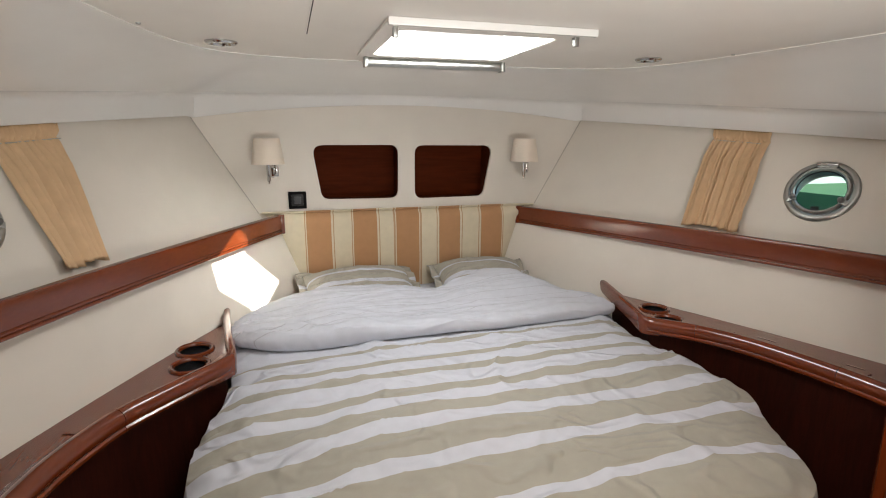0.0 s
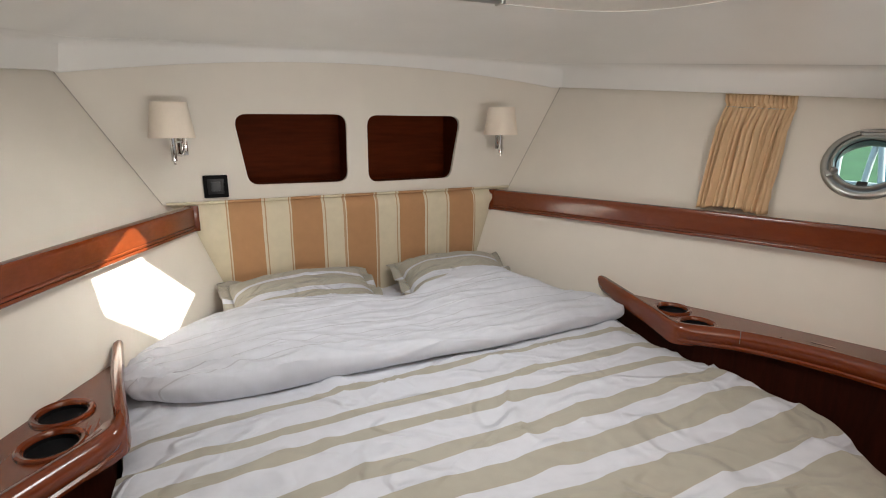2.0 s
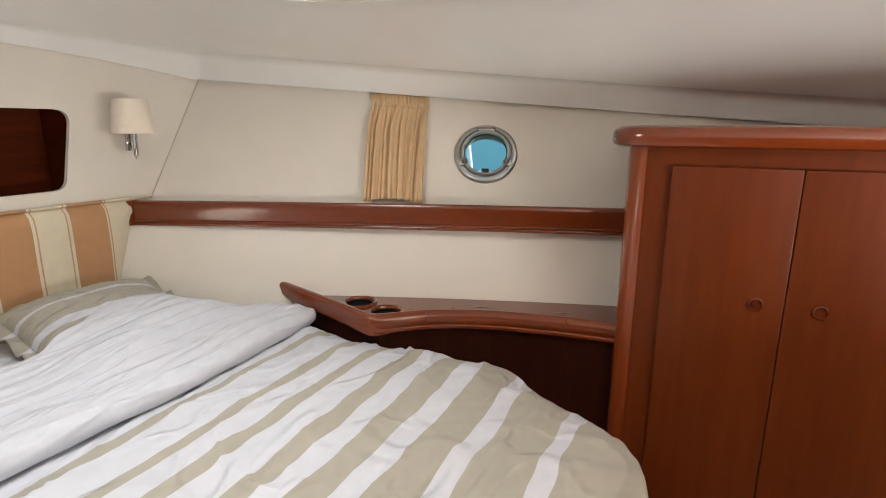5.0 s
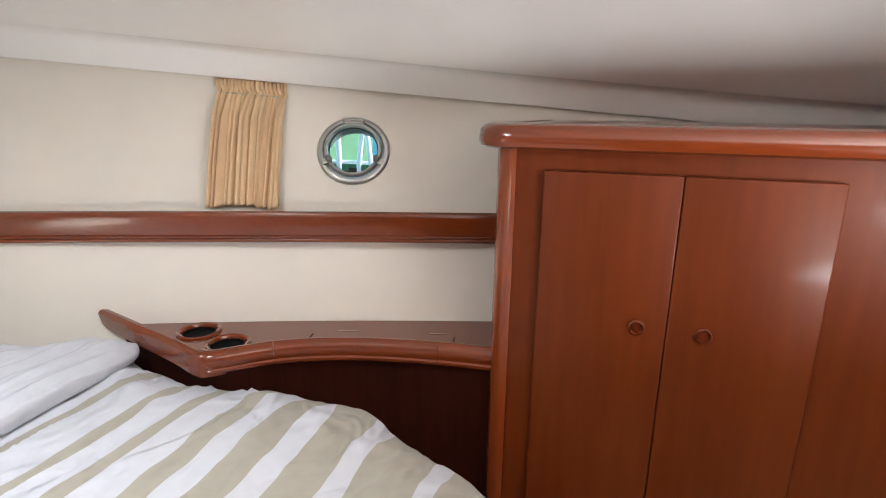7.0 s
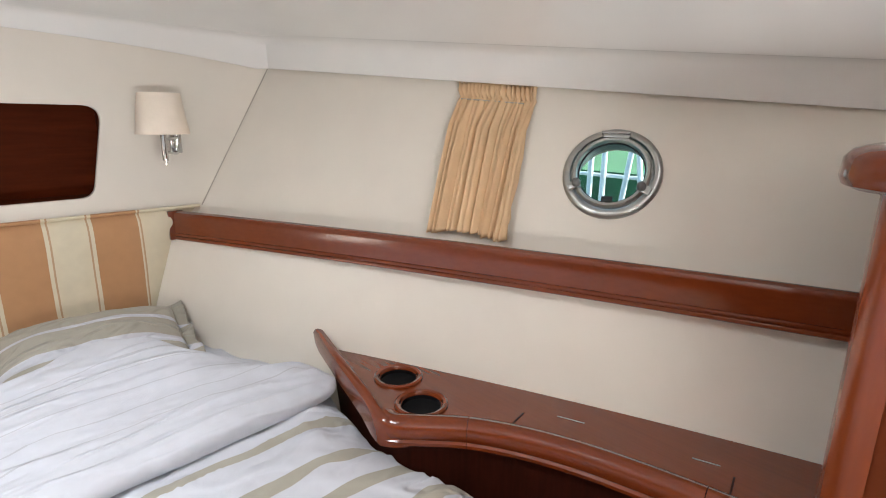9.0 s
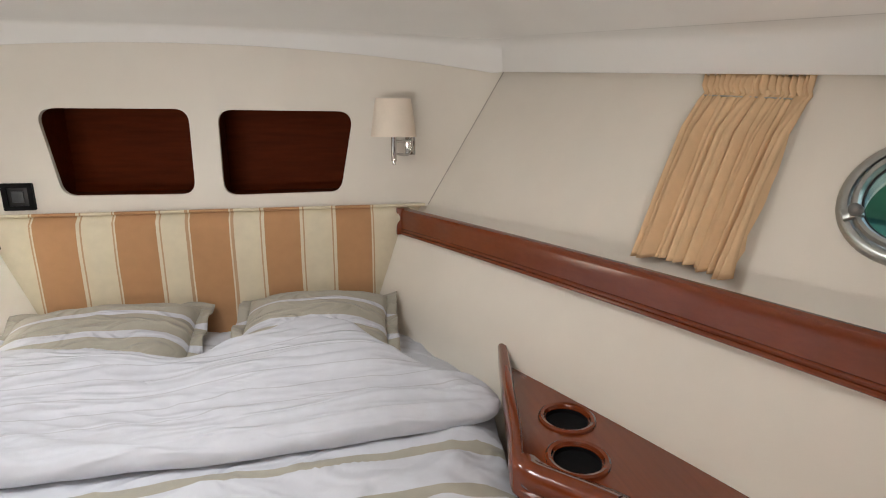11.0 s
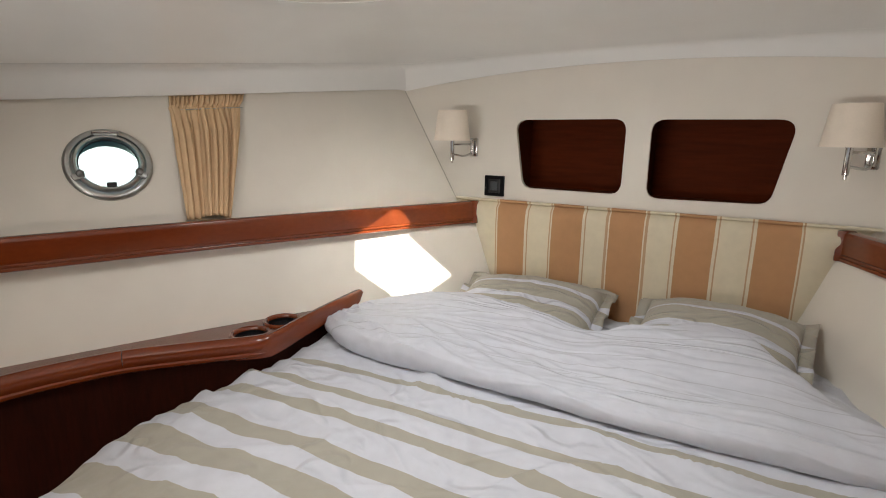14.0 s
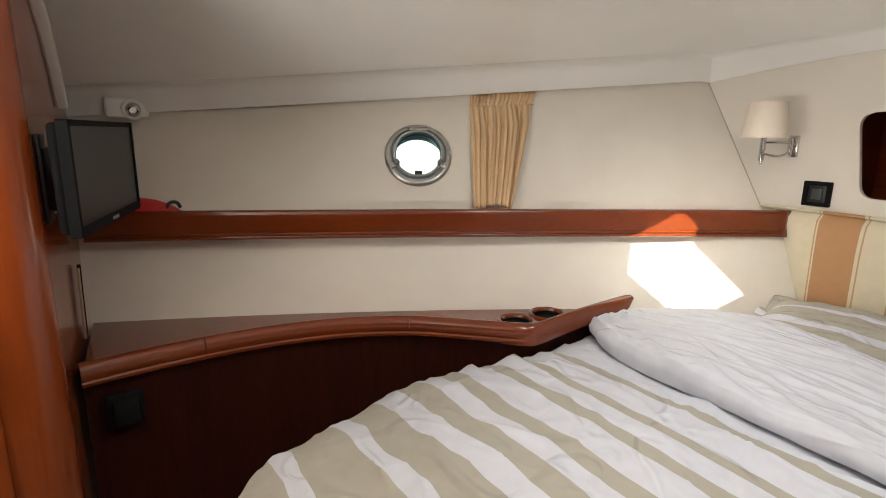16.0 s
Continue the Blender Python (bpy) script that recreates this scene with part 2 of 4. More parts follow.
def tube(path, r, seg=10):
    rings = []
    for i, p in enumerate(path):
        a, b = Vector(path[max(i - 1, 0)]), Vector(path[min(i + 1, len(path) - 1)])
        q = (b - a).to_track_quat("Z", "Y")
        rings.append([Vector(p) + q @ Vector((r * math.cos(2 * math.pi * k / seg), r * math.sin(2 * math.pi * k / seg), 0)) for k in range(seg)])
    return loft(rings, caps=True)


def smooth_line(pts, steps=8):
    """A Catmull-Rom line through points."""
    pts = [Vector(p) for p in pts]
    pts = [2 * pts[0] - pts[1], *pts, 2 * pts[-1] - pts[-2]]
    out = []
    for a, b, c, d in zip(pts, pts[1:], pts[2:], pts[3:]):
        for k in range(steps):
            t = k / steps
            out.append(0.5 * (2 * b + (c - a) * t + (2 * a - 5 * b + 4 * c - d) * t * t + (3 * b - a - 3 * c + d) * t**3))
    return out + [pts[-2]]


def rounded(pts, r, seg=6):
    """A polygon with its corners rounded."""
    out, n = [], len(pts)
    for i in range(n):
        p, a, b = Vector(pts[i]), Vector(pts[i - 1]), Vector(pts[(i + 1) % n])
        da, db = (a - p).normalized(), (b - p).normalized()
        half = da.angle(db) / 2
        d = min(r / math.tan(half), (a - p).length * 0.48, (b - p).length * 0.48)
        s, e = p + da * d, p + db * d
        for k in range(seg + 1):
            t = k / seg
            out.append((1 - t) ** 2 * s + 2 * t * (1 - t) * p + t * t * e)
    return out


def slab(outline, holes, to3d, depth):
    """A flat plate with holes: 2D loops, a map to space, and the way and length of its thickness."""
    bm = bmesh.new()
    for loop in (outline, *holes):
        vs = [bm.verts.new(to3d(p)) for p in loop]
        for i in range(len(vs)):
            bm.edges.new((vs[i - 1], vs[i]))
    bmesh.ops.triangle_fill(bm, use_beauty=True, use_dissolve=False, edges=list(bm.edges))
    got = bmesh.ops.extrude_face_region(bm, geom=list(bm.faces))
    bmesh.ops.translate(bm, verts=[g for g in got["geom"] if isinstance(g, bmesh.types.BMVert)], vec=depth)
    return bm


def oriented(at, normal, up=Vector((0, 0, 1))):
    """A pose whose z looks along the normal and whose y looks up."""
    z = Vector(normal).normalized()
    x = up.cross(z).normalized()
    m = Matrix((x, z.cross(x), z)).transposed().to_4x4()
    m.translation = at
    return m


# ---- the cabin's lines ----
BULK = 2.47            # forward bulkhead
LIP_Z, BENCH_Z = 0.905, 0.869


def hull_up(y, z, side):
    """The upper cabin side."""
    s = BULK - y
    return side * (0.675 + 0.5875 * (z - 1.2) + (0.57 if side > 0 else 0.63) * s - 0.085 * s * s)


def hull_low(y, z, side):
    """The lower cabin side, between berth and rail."""
    s = 2.44 - y
    return side * (0.505 + (0.33 if side > 0 else 0.40) * (z - 0.875) + (0.545 if side > 0 else 0.60) * s - 0.072 * s * s)


def rail_x(y, side):
    s = 2.44 - y
    return side * (0.570 + (0.47 if side > 0 else 0.525) * s - 0.045 * s * s)


def edge_z(y):
    """Where headliner and cabin side meet."""
    return 1.607 - 0.08 * (BULK - y)


def normal_up(y, z, side):
    dy = Vector((hull_up(y + 0.01, z, side) - hull_up(y - 0.01, z, side), 0.02, 0))
    dz = Vector((hull_up(y, z + 0.01, side) - hull_up(y, z - 0.01, side), 0, 0.02))
    n = dy.cross(dz).normalized()
    return n if n.x * side < 0 else -n


AFT = -0.35
PORT = {-1: (1.492, 1.336), 1: (1.420, 1.336)}
PORT_R = 0.083

# ---- structure ----
tagged(part("floor", box(-1.6, 1.6, AFT - 0.1, 2.6, -0.05, 0.0), CARPET), "dark beige carpeted cabin sole", "floor", kind="structure")


def side_wall_upper(side, name):
    """Upper lining with a round hole for the port light."""
    py, pz = PORT[side]
    bm = bmesh.new()
    m = oriented((hull_up(py, pz, side), py, pz), normal_up(py, pz, side))
    ys = [AFT + (py - 0.16 - AFT) * k / 14 for k in range(15)] + [py - 0.16 + 0.32 * k / 8 for k in range(1, 9)] + [py + 0.16 + (BULK + 0.03 - py - 0.16) * k / 10 for k in range(1, 11)]
    zs = [1.09 + (pz - 0.14 - 1.09) * k / 3 for k in range(4)] + [pz - 0.14 + 0.28 * k / 8 for k in range(1, 9)] + [pz + 0.14 + (1.72 - pz - 0.14) * k / 6 for k in range(1, 7)]
    grid = [[bm.verts.new((hull_up(y, z, side), y, z)) for z in zs] for y in ys]
    for i in range(len(ys) - 1):
        for j in range(len(zs) - 1):
            if 14 <= i < 22 and 3 <= j < 11:
                continue
            bm.faces.new((grid[i][j], grid[i + 1][j], grid[i + 1][j + 1], grid[i][j + 1]))
    loop = [grid[14 + k][3] for k in range(8)] + [grid[22][3 + k] for k in range(8)] + [grid[22 - k][11] for k in range(8)] + [grid[14][11 - k] for k in range(8)]
    inv = m.inverted()
    ring = []
    for v in loop:
        q = inv @ v.co
        q = Vector((q.x, q.y, 0)).normalized() * (PORT_R + 0.012)
        ring.append((bm.verts.new(m @ q), bm.verts.new(m @ (q + Vector((0, 0, -0.07))))))
    for k in range(len(loop)):
        a, b = k, (k + 1) % len(loop)
        bm.faces.new((loop[a], loop[b], ring[b][0], ring[a][0]))
        bm.faces.new((ring[a][0], ring[b][0], ring[b][1], ring[a][1]))
    return tagged(part(name, bm, LINING), "cream vinyl-lined upper cabin side sloping outwards", "wall", kind="structure")


def side_wall_lower(side, name):
    ys = [AFT + (BULK + 0.02 - AFT) * k / 40 for k in range(41)]
    zs = [0.0, 0.3, 0.6, 0.75, 0.875, 0.95, 1.03, 1.12]
    bm = loft([[(hull_low(y, z, side), y, z) for z in zs] for y in ys], closed=False)
    return tagged(part(name, bm, LINING), "cream vinyl-lined lower cabin side beside the berth", "wall", kind="structure")


side_wall_upper(-1, "wall_port_upper")
side_wall_upper(1, "wall_starboard_upper")
side_wall_lower(-1, "wall_port_lower")
side_wall_lower(1, "wall_starboard_lower")

LOCKERS = [[(-0.426, 1.486), (-0.034, 1.487), (-0.037, 1.240), (-0.389, 1.243)], [(0.044, 1.485), (0.437, 1.483), (0.390, 1.238), (0.043, 1.234)]]


def front_z(x):
    return 1.664 - 0.077 * x * x


outline = [(-0.30, 0.55), (-0.66, 1.15), (-0.94, 1.66), *[(x / 10, front_z(x / 10) + 0.03) for x in range(-8, 9)], (0.94, 1.66), (0.66, 1.15), (0.30, 0.55)]
LOCKER_HOLES = [rounded(c, 0.042, 8) for c in LOCKERS]
tagged(part("wall_forward", slab(outline, LOCKER_HOLES, lambda p: (p[0], BULK, p[1]), Vector((0, 0.016, 0))), LINING, smooth=False), "cream forward bulkhead with two locker openings", "wall", kind="structure")

# unseen aft bulkhead; its doorway to the saloon is sized to steer lamp light
tagged(part("wall_aft", slab([(-1.75, 0), (-0.75, 0), (-0.75, 1.72), (0.34, 1.72), (0.34, 0), (1.75, 0), (1.75, 1.9), (-1.75, 1.9)], [], lambda p: (p[0], AFT, p[1]), Vector((0, -0.04, 0))), WOOD_Z, smooth=False), "unseen varnished mahogany aft bulkhead, its doorway sized to steer lamp light", "wall", kind="structure")

# unseen saloon behind the doorway, plain and closed, added to block the sun
tagged(part("wall_unseen_aft", slab([(-1.75, AFT - 0.042), (-1.75, -2.6), (1.75, -2.6), (1.75, AFT - 0.042), (1.7, AFT - 0.042), (1.7, -2.55), (-1.7, -2.55), (-1.7, AFT - 0.042)], [], lambda p: (p[0], p[1], 0.0), Vector((0, 0, 2.0))), LINING, smooth=False), "unseen cream walls added beyond the doorway to block the sun", "wall", kind="structure")
tagged(part("floor_unseen_aft", box(-1.75, 1.75, -2.6, AFT - 0.104, -0.05, -0.002), CARPET), "unseen dark beige carpeted sole added beyond the doorway", "floor", kind="structure")
tagged(part("ceiling_unseen_aft", box(-1.75, 1.75, -2.6, AFT - 0.03, 2.002, 2.03), PANEL), "unseen cream ceiling added beyond the doorway to block the sun", "ceiling", kind="structure")

# headliner: a moulding between ceiling panel and walls
def panel_edge():
    """The ceiling panel's outline, port aft round the front to starboard aft."""
    half = [(0.0, 1.822), (0.16, 1.822), (0.32, 1.82), (0.46, 1.812), (0.58, 1.785), (0.68, 1.725), (0.745, 1.63), (0.79, 1.50), (0.83, 1.32), (0.862, 1.1), (0.89, 0.85), (0.91, 0.5), (0.92, 0.1), (0.92, AFT - 0.02)]
    right = [(x - 0.03, y, 0) for x, y in half]
    left = [(-x - 0.03, y, 0) for x, y in half[:0:-1]]
    return [(p.x, p.y) for p in smooth_line(left + right, 6)]


INNER = panel_edge()


def outer_edge(p):
    """The wall point that belongs to a point of the panel's edge, with its height."""
    cx, cy = -0.0, 0.95
    x, y = p
    if y < cy:
        side = 1 if x > 0 else -1
        return Vector((hull_up(y, edge_z(y), side), y, edge_z(y)))
    way = Vector((x - cx, y - cy))
    lo, hi = 0.5, 6.0
    for _ in range(40):
        t = (lo + hi) / 2
        qx, qy = cx + way.x * t, cy + way.y * t
        inside = qy < BULK + 0.004 and abs(qx) < abs(hull_up(min(qy, BULK), edge_z(min(qy, BULK)), 1 if qx > 0 else -1))
        lo, hi = (t, hi) if inside else (lo, t)
    qx, qy = cx + way.x * lo, cy + way.y * lo
    front = qy > BULK - 0.004
    return Vector((qx, qy, max(front_z(qx), 1.600) if front else edge_z(qy)))


def headliner():
    rings = []
    for p in INNER:
        o = outer_edge(p)
        i = Vector((p[0], p[1], 1.7632))
        flat = Vector((i.x - o.x, i.y - o.y, 0))
        inw = flat.normalized()
        front = max(0.0, min(1.0, (o.y - 2.2) / 0.27)) * max(0.0, min(1.0, (0.98 - abs(o.x)) / 0.14))
        front = front * front * (3 - 2 * front)
        # the ridge runs level round the corner, above the arched top of the bulkhead
        level = 1.687 + 0.017 * (1 - min(1.0, (o.x / 0.92) ** 2)) - o.z
        rise, deep = 0.080 + (level - 0.080) * min(1.0, front * 3), 1 - 0.4 * front
        start = o + inw * 0.125 * deep + Vector((0, 0, rise * 1.13))
        steps = [(-0.02, 0.10), (0.0, 0.04), (0.020, -0.01), (0.027, 0.0), (0.032, 0.08), (0.040, 0.27), (0.048, 0.50), (0.056, 0.72), (0.065, 0.89), (0.077, 0.99), (0.092, 1.05), (0.108, 1.09)]
        knots = [o + inw * a * deep + Vector((0, 0, rise * b)) for a, b in steps] + [start]
        for k in range(1, 8):
            f = k / 7
            q = start.lerp(i, f)
            q.z = start.z + (i.z - start.z) * (1 - (1 - f) ** 1.8)
            knots.append(q)
        run = smooth_line(knots, 4)
        run += [i + Vector((0, 0, 0.004)), i + inw * -0.01 + Vector((0, 0, 0.012))]
        rings.append(run)
    return loft(rings, closed=False)


tagged(part("headliner", headliner(), GELCOAT), "white moulded headliner with a rounded lip along the walls", "ceiling", kind="structure")

HATCH = (-0.315, 0.165, 1.165, 1.675)
OPEN = (-0.276, 0.130, 1.250, 1.648)
over = [(x * 1.02 - 0.0, y + 0.012) for x, y in INNER]
hole = rounded([(OPEN[0] - 0.014, OPEN[2] - 0.014), (OPEN[1] + 0.014, OPEN[2] - 0.014), (OPEN[1] + 0.014, OPEN[3] + 0.014), (OPEN[0] - 0.014, OPEN[3] + 0.014)], 0.045)
tagged(part("ceiling", slab(over, [hole], lambda p: (p[0], p[1], 1.765), Vector((0, 0, 0.03))), PANEL, smooth=False), "flat cream ceiling panel round the deck hatch", "ceiling", kind="structure")

# dark seams where bulkhead and cabin sides meet
for side in (-1, 1):
    zs = [1.19 + 0.42 * k / 8 for k in range(9)]
    tagged(part("trim", tube([(hull_up(BULK, z, side) - side * 0.001, BULK - 0.001, z) for z in zs], 0.0018, 6), material("grey_sealant", (0.50, 0.46, 0.40), 0.7, grain=0.2)), "thin grey sealant seam in the corner", "trim", kind="structure")

# ---- forward bulkhead: lockers, headboard, wall lamps, switch ----


def open_locker(corners):
    """A mahogany box set behind its opening."""
    x0, x1 = min(c[0] for c in corners) - 0.02, max(c[0] for c in corners) + 0.02
    z0, z1 = min(c[1] for c in corners) - 0.012, max(c[1] for c in corners) + 0.02
    y0, y1 = BULK + 0.018, BULK + 0.22
    t = thing("locker", "open mahogany-lined locker recessed in the bulkhead", "locker", group="bulkhead lockers")
    part("back_panel", box(x0, x1, y1, y1 + 0.012, z0, z1), LOCKER_WOOD, t)
    part("bottom_panel", box(x0, x1, y0, y1, z0 - 0.012, z0), LOCKER_WOOD, t)
    part("top_panel", box(x0, x1, y0, y1, z1, z1 + 0.012), LOCKER_WOOD, t)
    part("side_panel", box(x0 - 0.012, x0, y0, y1, z0 - 0.012, z1 + 0.012), LOCKER_WOOD, t)
    part("side_panel", box(x1, x1 + 0.012, y0, y1, z0 - 0.012, z1 + 0.012), LOCKER_WOOD, t)
    return t


for corners in LOCKERS:
    open_locker(corners)


def headboard():
    """A padded panel, wide at the top, with a soft front."""
    rows = []
    for k in range(25):
        f = k / 24
        z = 0.58 + 0.612 * f
        w = 0.51 + 0.335 * (z - 0.9) if z < 1.12 else 0.5837 + 0.95 * (z - 1.12)
        ring = []
        for j in range(33):
            u = j / 32 * 2 - 1
            puff = 0.032 * (1 - abs(u) ** 14) ** 0.5 * (1 - max(0, f * 1.02 - 0.02) ** 24) ** 0.5
            ring.append((u * w, BULK - 0.006 - puff - 0.0025 * math.sin(u * 16) * f, z))
        rows.append(ring)
    t = thing("headboard", "padded headboard in cream fabric with tan vertical stripes", "headboard")
    part("padding", loft(rows, closed=False), HEAD_CLOTH, t)
    part("top_piping", tube([(-0.655 + 1.31 * k / 20, BULK - 0.020, 1.192) for k in range(21)], 0.005), HEAD_CLOTH, t)
    return t


headboard()


def wall_lamp(shade_x, plate_x):
    """A swing-arm lamp with a tapered linen shade."""
    t = thing("wall_lamp", "chrome swing-arm wall lamp with cream linen shade", "wall lamp", (plate_x, BULK - 0.001, 1.385), "bulkhead lamps")
    dx, dy = shade_x - plate_x, 2.335 - BULK
    part("backplate", box(-0.016, 0.016, -0.012, 0, -0.034, 0.034, 0.003), CHROME, t)
    part("hinge", lathe([(0, -0.026), (0.007, -0.026), (0.007, 0.026), (0, 0.026)], 14, pose(0, -0.020, 0)), CHROME, t)
    for h in (-0.018, 0.012):
        mid = 0.02 if h < 0 else 0.0
        pts = smooth_line([(0, -0.020, h), (dx * 0.35 + 0.004, dy * 0.55, h - mid * 0.6), (dx, dy, h - mid * 0.2)], 6)
        part("arm", tube(pts, 0.0038), CHROME, t)
    part("stem", lathe([(0, -0.055), (0.004, -0.055), (0.004, -0.046), (0.008, -0.044), (0.008, 0.022), (0.011, 0.026), (0.011, 0.034), (0, 0.036)], 16, pose(dx, dy, 0)), CHROME, t)
    shade = part("shade", lathe([(0.066, 0.026), (0.0510, 0.131), (0.0495, 0.131), (0.0645, 0.026)], 40, pose(dx, dy, 0), closed=True), SHADE, t, "cream linen shade")
    part("rim", lathe([(0.0663, 0.026), (0.0663, 0.029), (0.0640, 0.029), (0.0640, 0.026)], 40, pose(dx, dy, 0), closed=True), SHADE, shade)
    part("bulb", lathe([(0, 0.036), (0.012, 0.040), (0.018, 0.06), (0.016, 0.075), (0, 0.085)], 16, pose(dx, dy, 0)), PAPER, t, "white glass bulb")
    return t


wall_lamp(-0.610, -0.588)
wall_lamp(0.543, 0.610)

t = thing("light_switch", "black square light switch with raised bezel", "switch", (-0.499, BULK, 1.244))
bm = slab(rounded([(-0.039, -0.038), (0.039, -0.038), (0.039, 0.038), (-0.039, 0.038)], 0.004), [rounded([(-0.026, -0.026), (0.026, -0.026), (0.026, 0.026), (-0.026, 0.026)], 0.002)], lambda p: (p[0], 0, p[1]), Vector((0, -0.010, 0)))
part("bezel", bm, CASE, t, "black bezel", smooth=False)
part("insert", box(-0.026, 0.026, -0.006, 0, -0.026, 0.026, 0.001), BLACK, t)
part("rocker", box(-0.015, 0.015, -0.011, -0.006, -0.016, 0.016, 0.002), material("dark_grey_rocker", (0.05, 0.055, 0.06), 0.4, grain=0.1), t)

# ---- shelves along the cabin sides ----


def shelf(side, aft):
    """A mahogany fiddle rail with the shelf behind it."""
    ys = [2.452 - (2.452 - aft) * k / 40 for k in range(41)]
    path = [(rail_x(y, side), y, 0) for y in ys]
    t = thing("shelf", "long varnished mahogany shelf with a tall fiddle rail", "shelf", group="cabin side shelves")
    prof = [(0.001, 1.098), (0.0035, 1.1), (0.004, 1.104), (0.0025, 1.1075), (-0.001, 1.1085), (-0.001, 1.1095), (0.002, 1.1105), (0.0025, 1.114), (0.001, 1.1165), (-0.0015, 1.1175), (0.0, 1.119), (0.0, 1.121), (0.0, 1.145), (0.0, 1.168), (-0.0006, 1.172), (-0.003, 1.179), (-0.010, 1.183), (-0.020, 1.183), (-0.024, 1.179), (-0.024, 1.098)]
    prof = [((o - 0.005) * side, h) for o, h in prof]
    part("rail", sweep(path, [(o, h) for o, h in prof]), WOOD_Y, t)
    part("end_cap", box(min(rail_x(2.446, side) - side * 0.007, rail_x(2.446, side) + side * 0.036), max(rail_x(2.446, side) - side * 0.007, rail_x(2.446, side) + side * 0.036), 2.440, 2.463, 1.0975, 1.184, 0.003), WOOD_Y, t)
    rows = [[(rail_x(y, side) + side * 0.02, y, 1.118), (max(abs(hull_up(y, 1.118, side)), abs(rail_x(y, side)) + 0.03) * side + side * 0.03, y, 1.118), (max(abs(hull_up(y, 1.118, side)), abs(rail_x(y, side)) + 0.03) * side + side * 0.03, y, 1.104), (rail_x(y, side) + side * 0.02, y, 1.104)] for y in ys]
    part("board", loft(rows, caps=True), LINING, t)
    return t


shelf(-1, 0.505)
shelf(1, 0.80)

# ---- port lights ----


def port_light(side):
    py, pz = PORT[side]
    m = oriented((hull_up(py, pz, side), py, pz), normal_up(py, pz, side))
    t = thing("port_light", "round chromed port light with two screw dogs", "porthole", group="port lights")
    t.matrix_world = m
    part("flange", lathe([(0.114, 0.0), (0.114, 0.006), (0.110, 0.011), (0.102, 0.014), (0.096, 0.013), (0.094, 0.003), (PORT_R + 0.006, 0.002), (PORT_R + 0.006, -0.05)], 56), STEEL, t)
    hinged = part("opening_ring", lathe([(0.0905, 0.006), (0.0905, 0.016), (0.086, 0.021), (0.080, 0.020), (0.077, 0.012), (0.077, 0.004), (0.0905, 0.004)], 56), STEEL, t)
    part("gasket", lathe([(0.0775, 0.004), (0.0775, 0.009), (0.0745, 0.009), (0.0745, 0.004)], 48, closed=True), RUBBER, hinged)
    pane = part("pane", lathe([(0, 0.006), (0.0765, 0.006), (0.0765, 0.003), (0, 0.003)], 48), GLASS, hinged)
    pane.visible_shadow = False
    part("hinge", box(-0.030, 0.030, 0.083, 0.103, 0.010, 0.024, 0.004), STEEL, t)
    part("hinge_pin", tube([(-0.033, 0.095, 0.023), (0.033, 0.095, 0.023)], 0.005), CHROME, t)
    for a in (207, 333):
        c, s = math.cos(radians(a)), math.sin(radians(a))
        r = pose(0.088 * c, 0.088 * s, 0, 0, 0, a)
        lug = box(-0.014, 0.016, -0.010, 0.010, 0.012, 0.024, 0.003)
        lug.transform(r)
        dog = part("dog", lug, STEEL, t)
        part("knob", lathe([(0, 0.022), (0.010, 0.022), (0.011, 0.026), (0.009, 0.036), (0.005, 0.040), (0, 0.041)], 10, r @ pose(-0.006, 0, 0)), GREY_KNOB, dog, "grey nylon knob")
    part("stay", box(-0.013, 0.013, -0.074, -0.060, 0.007, 0.012, 0.002), BLACK, t, "small black tab on the glass")
    return t


port_light(-1)
port_light(1)

# ---- curtains ----


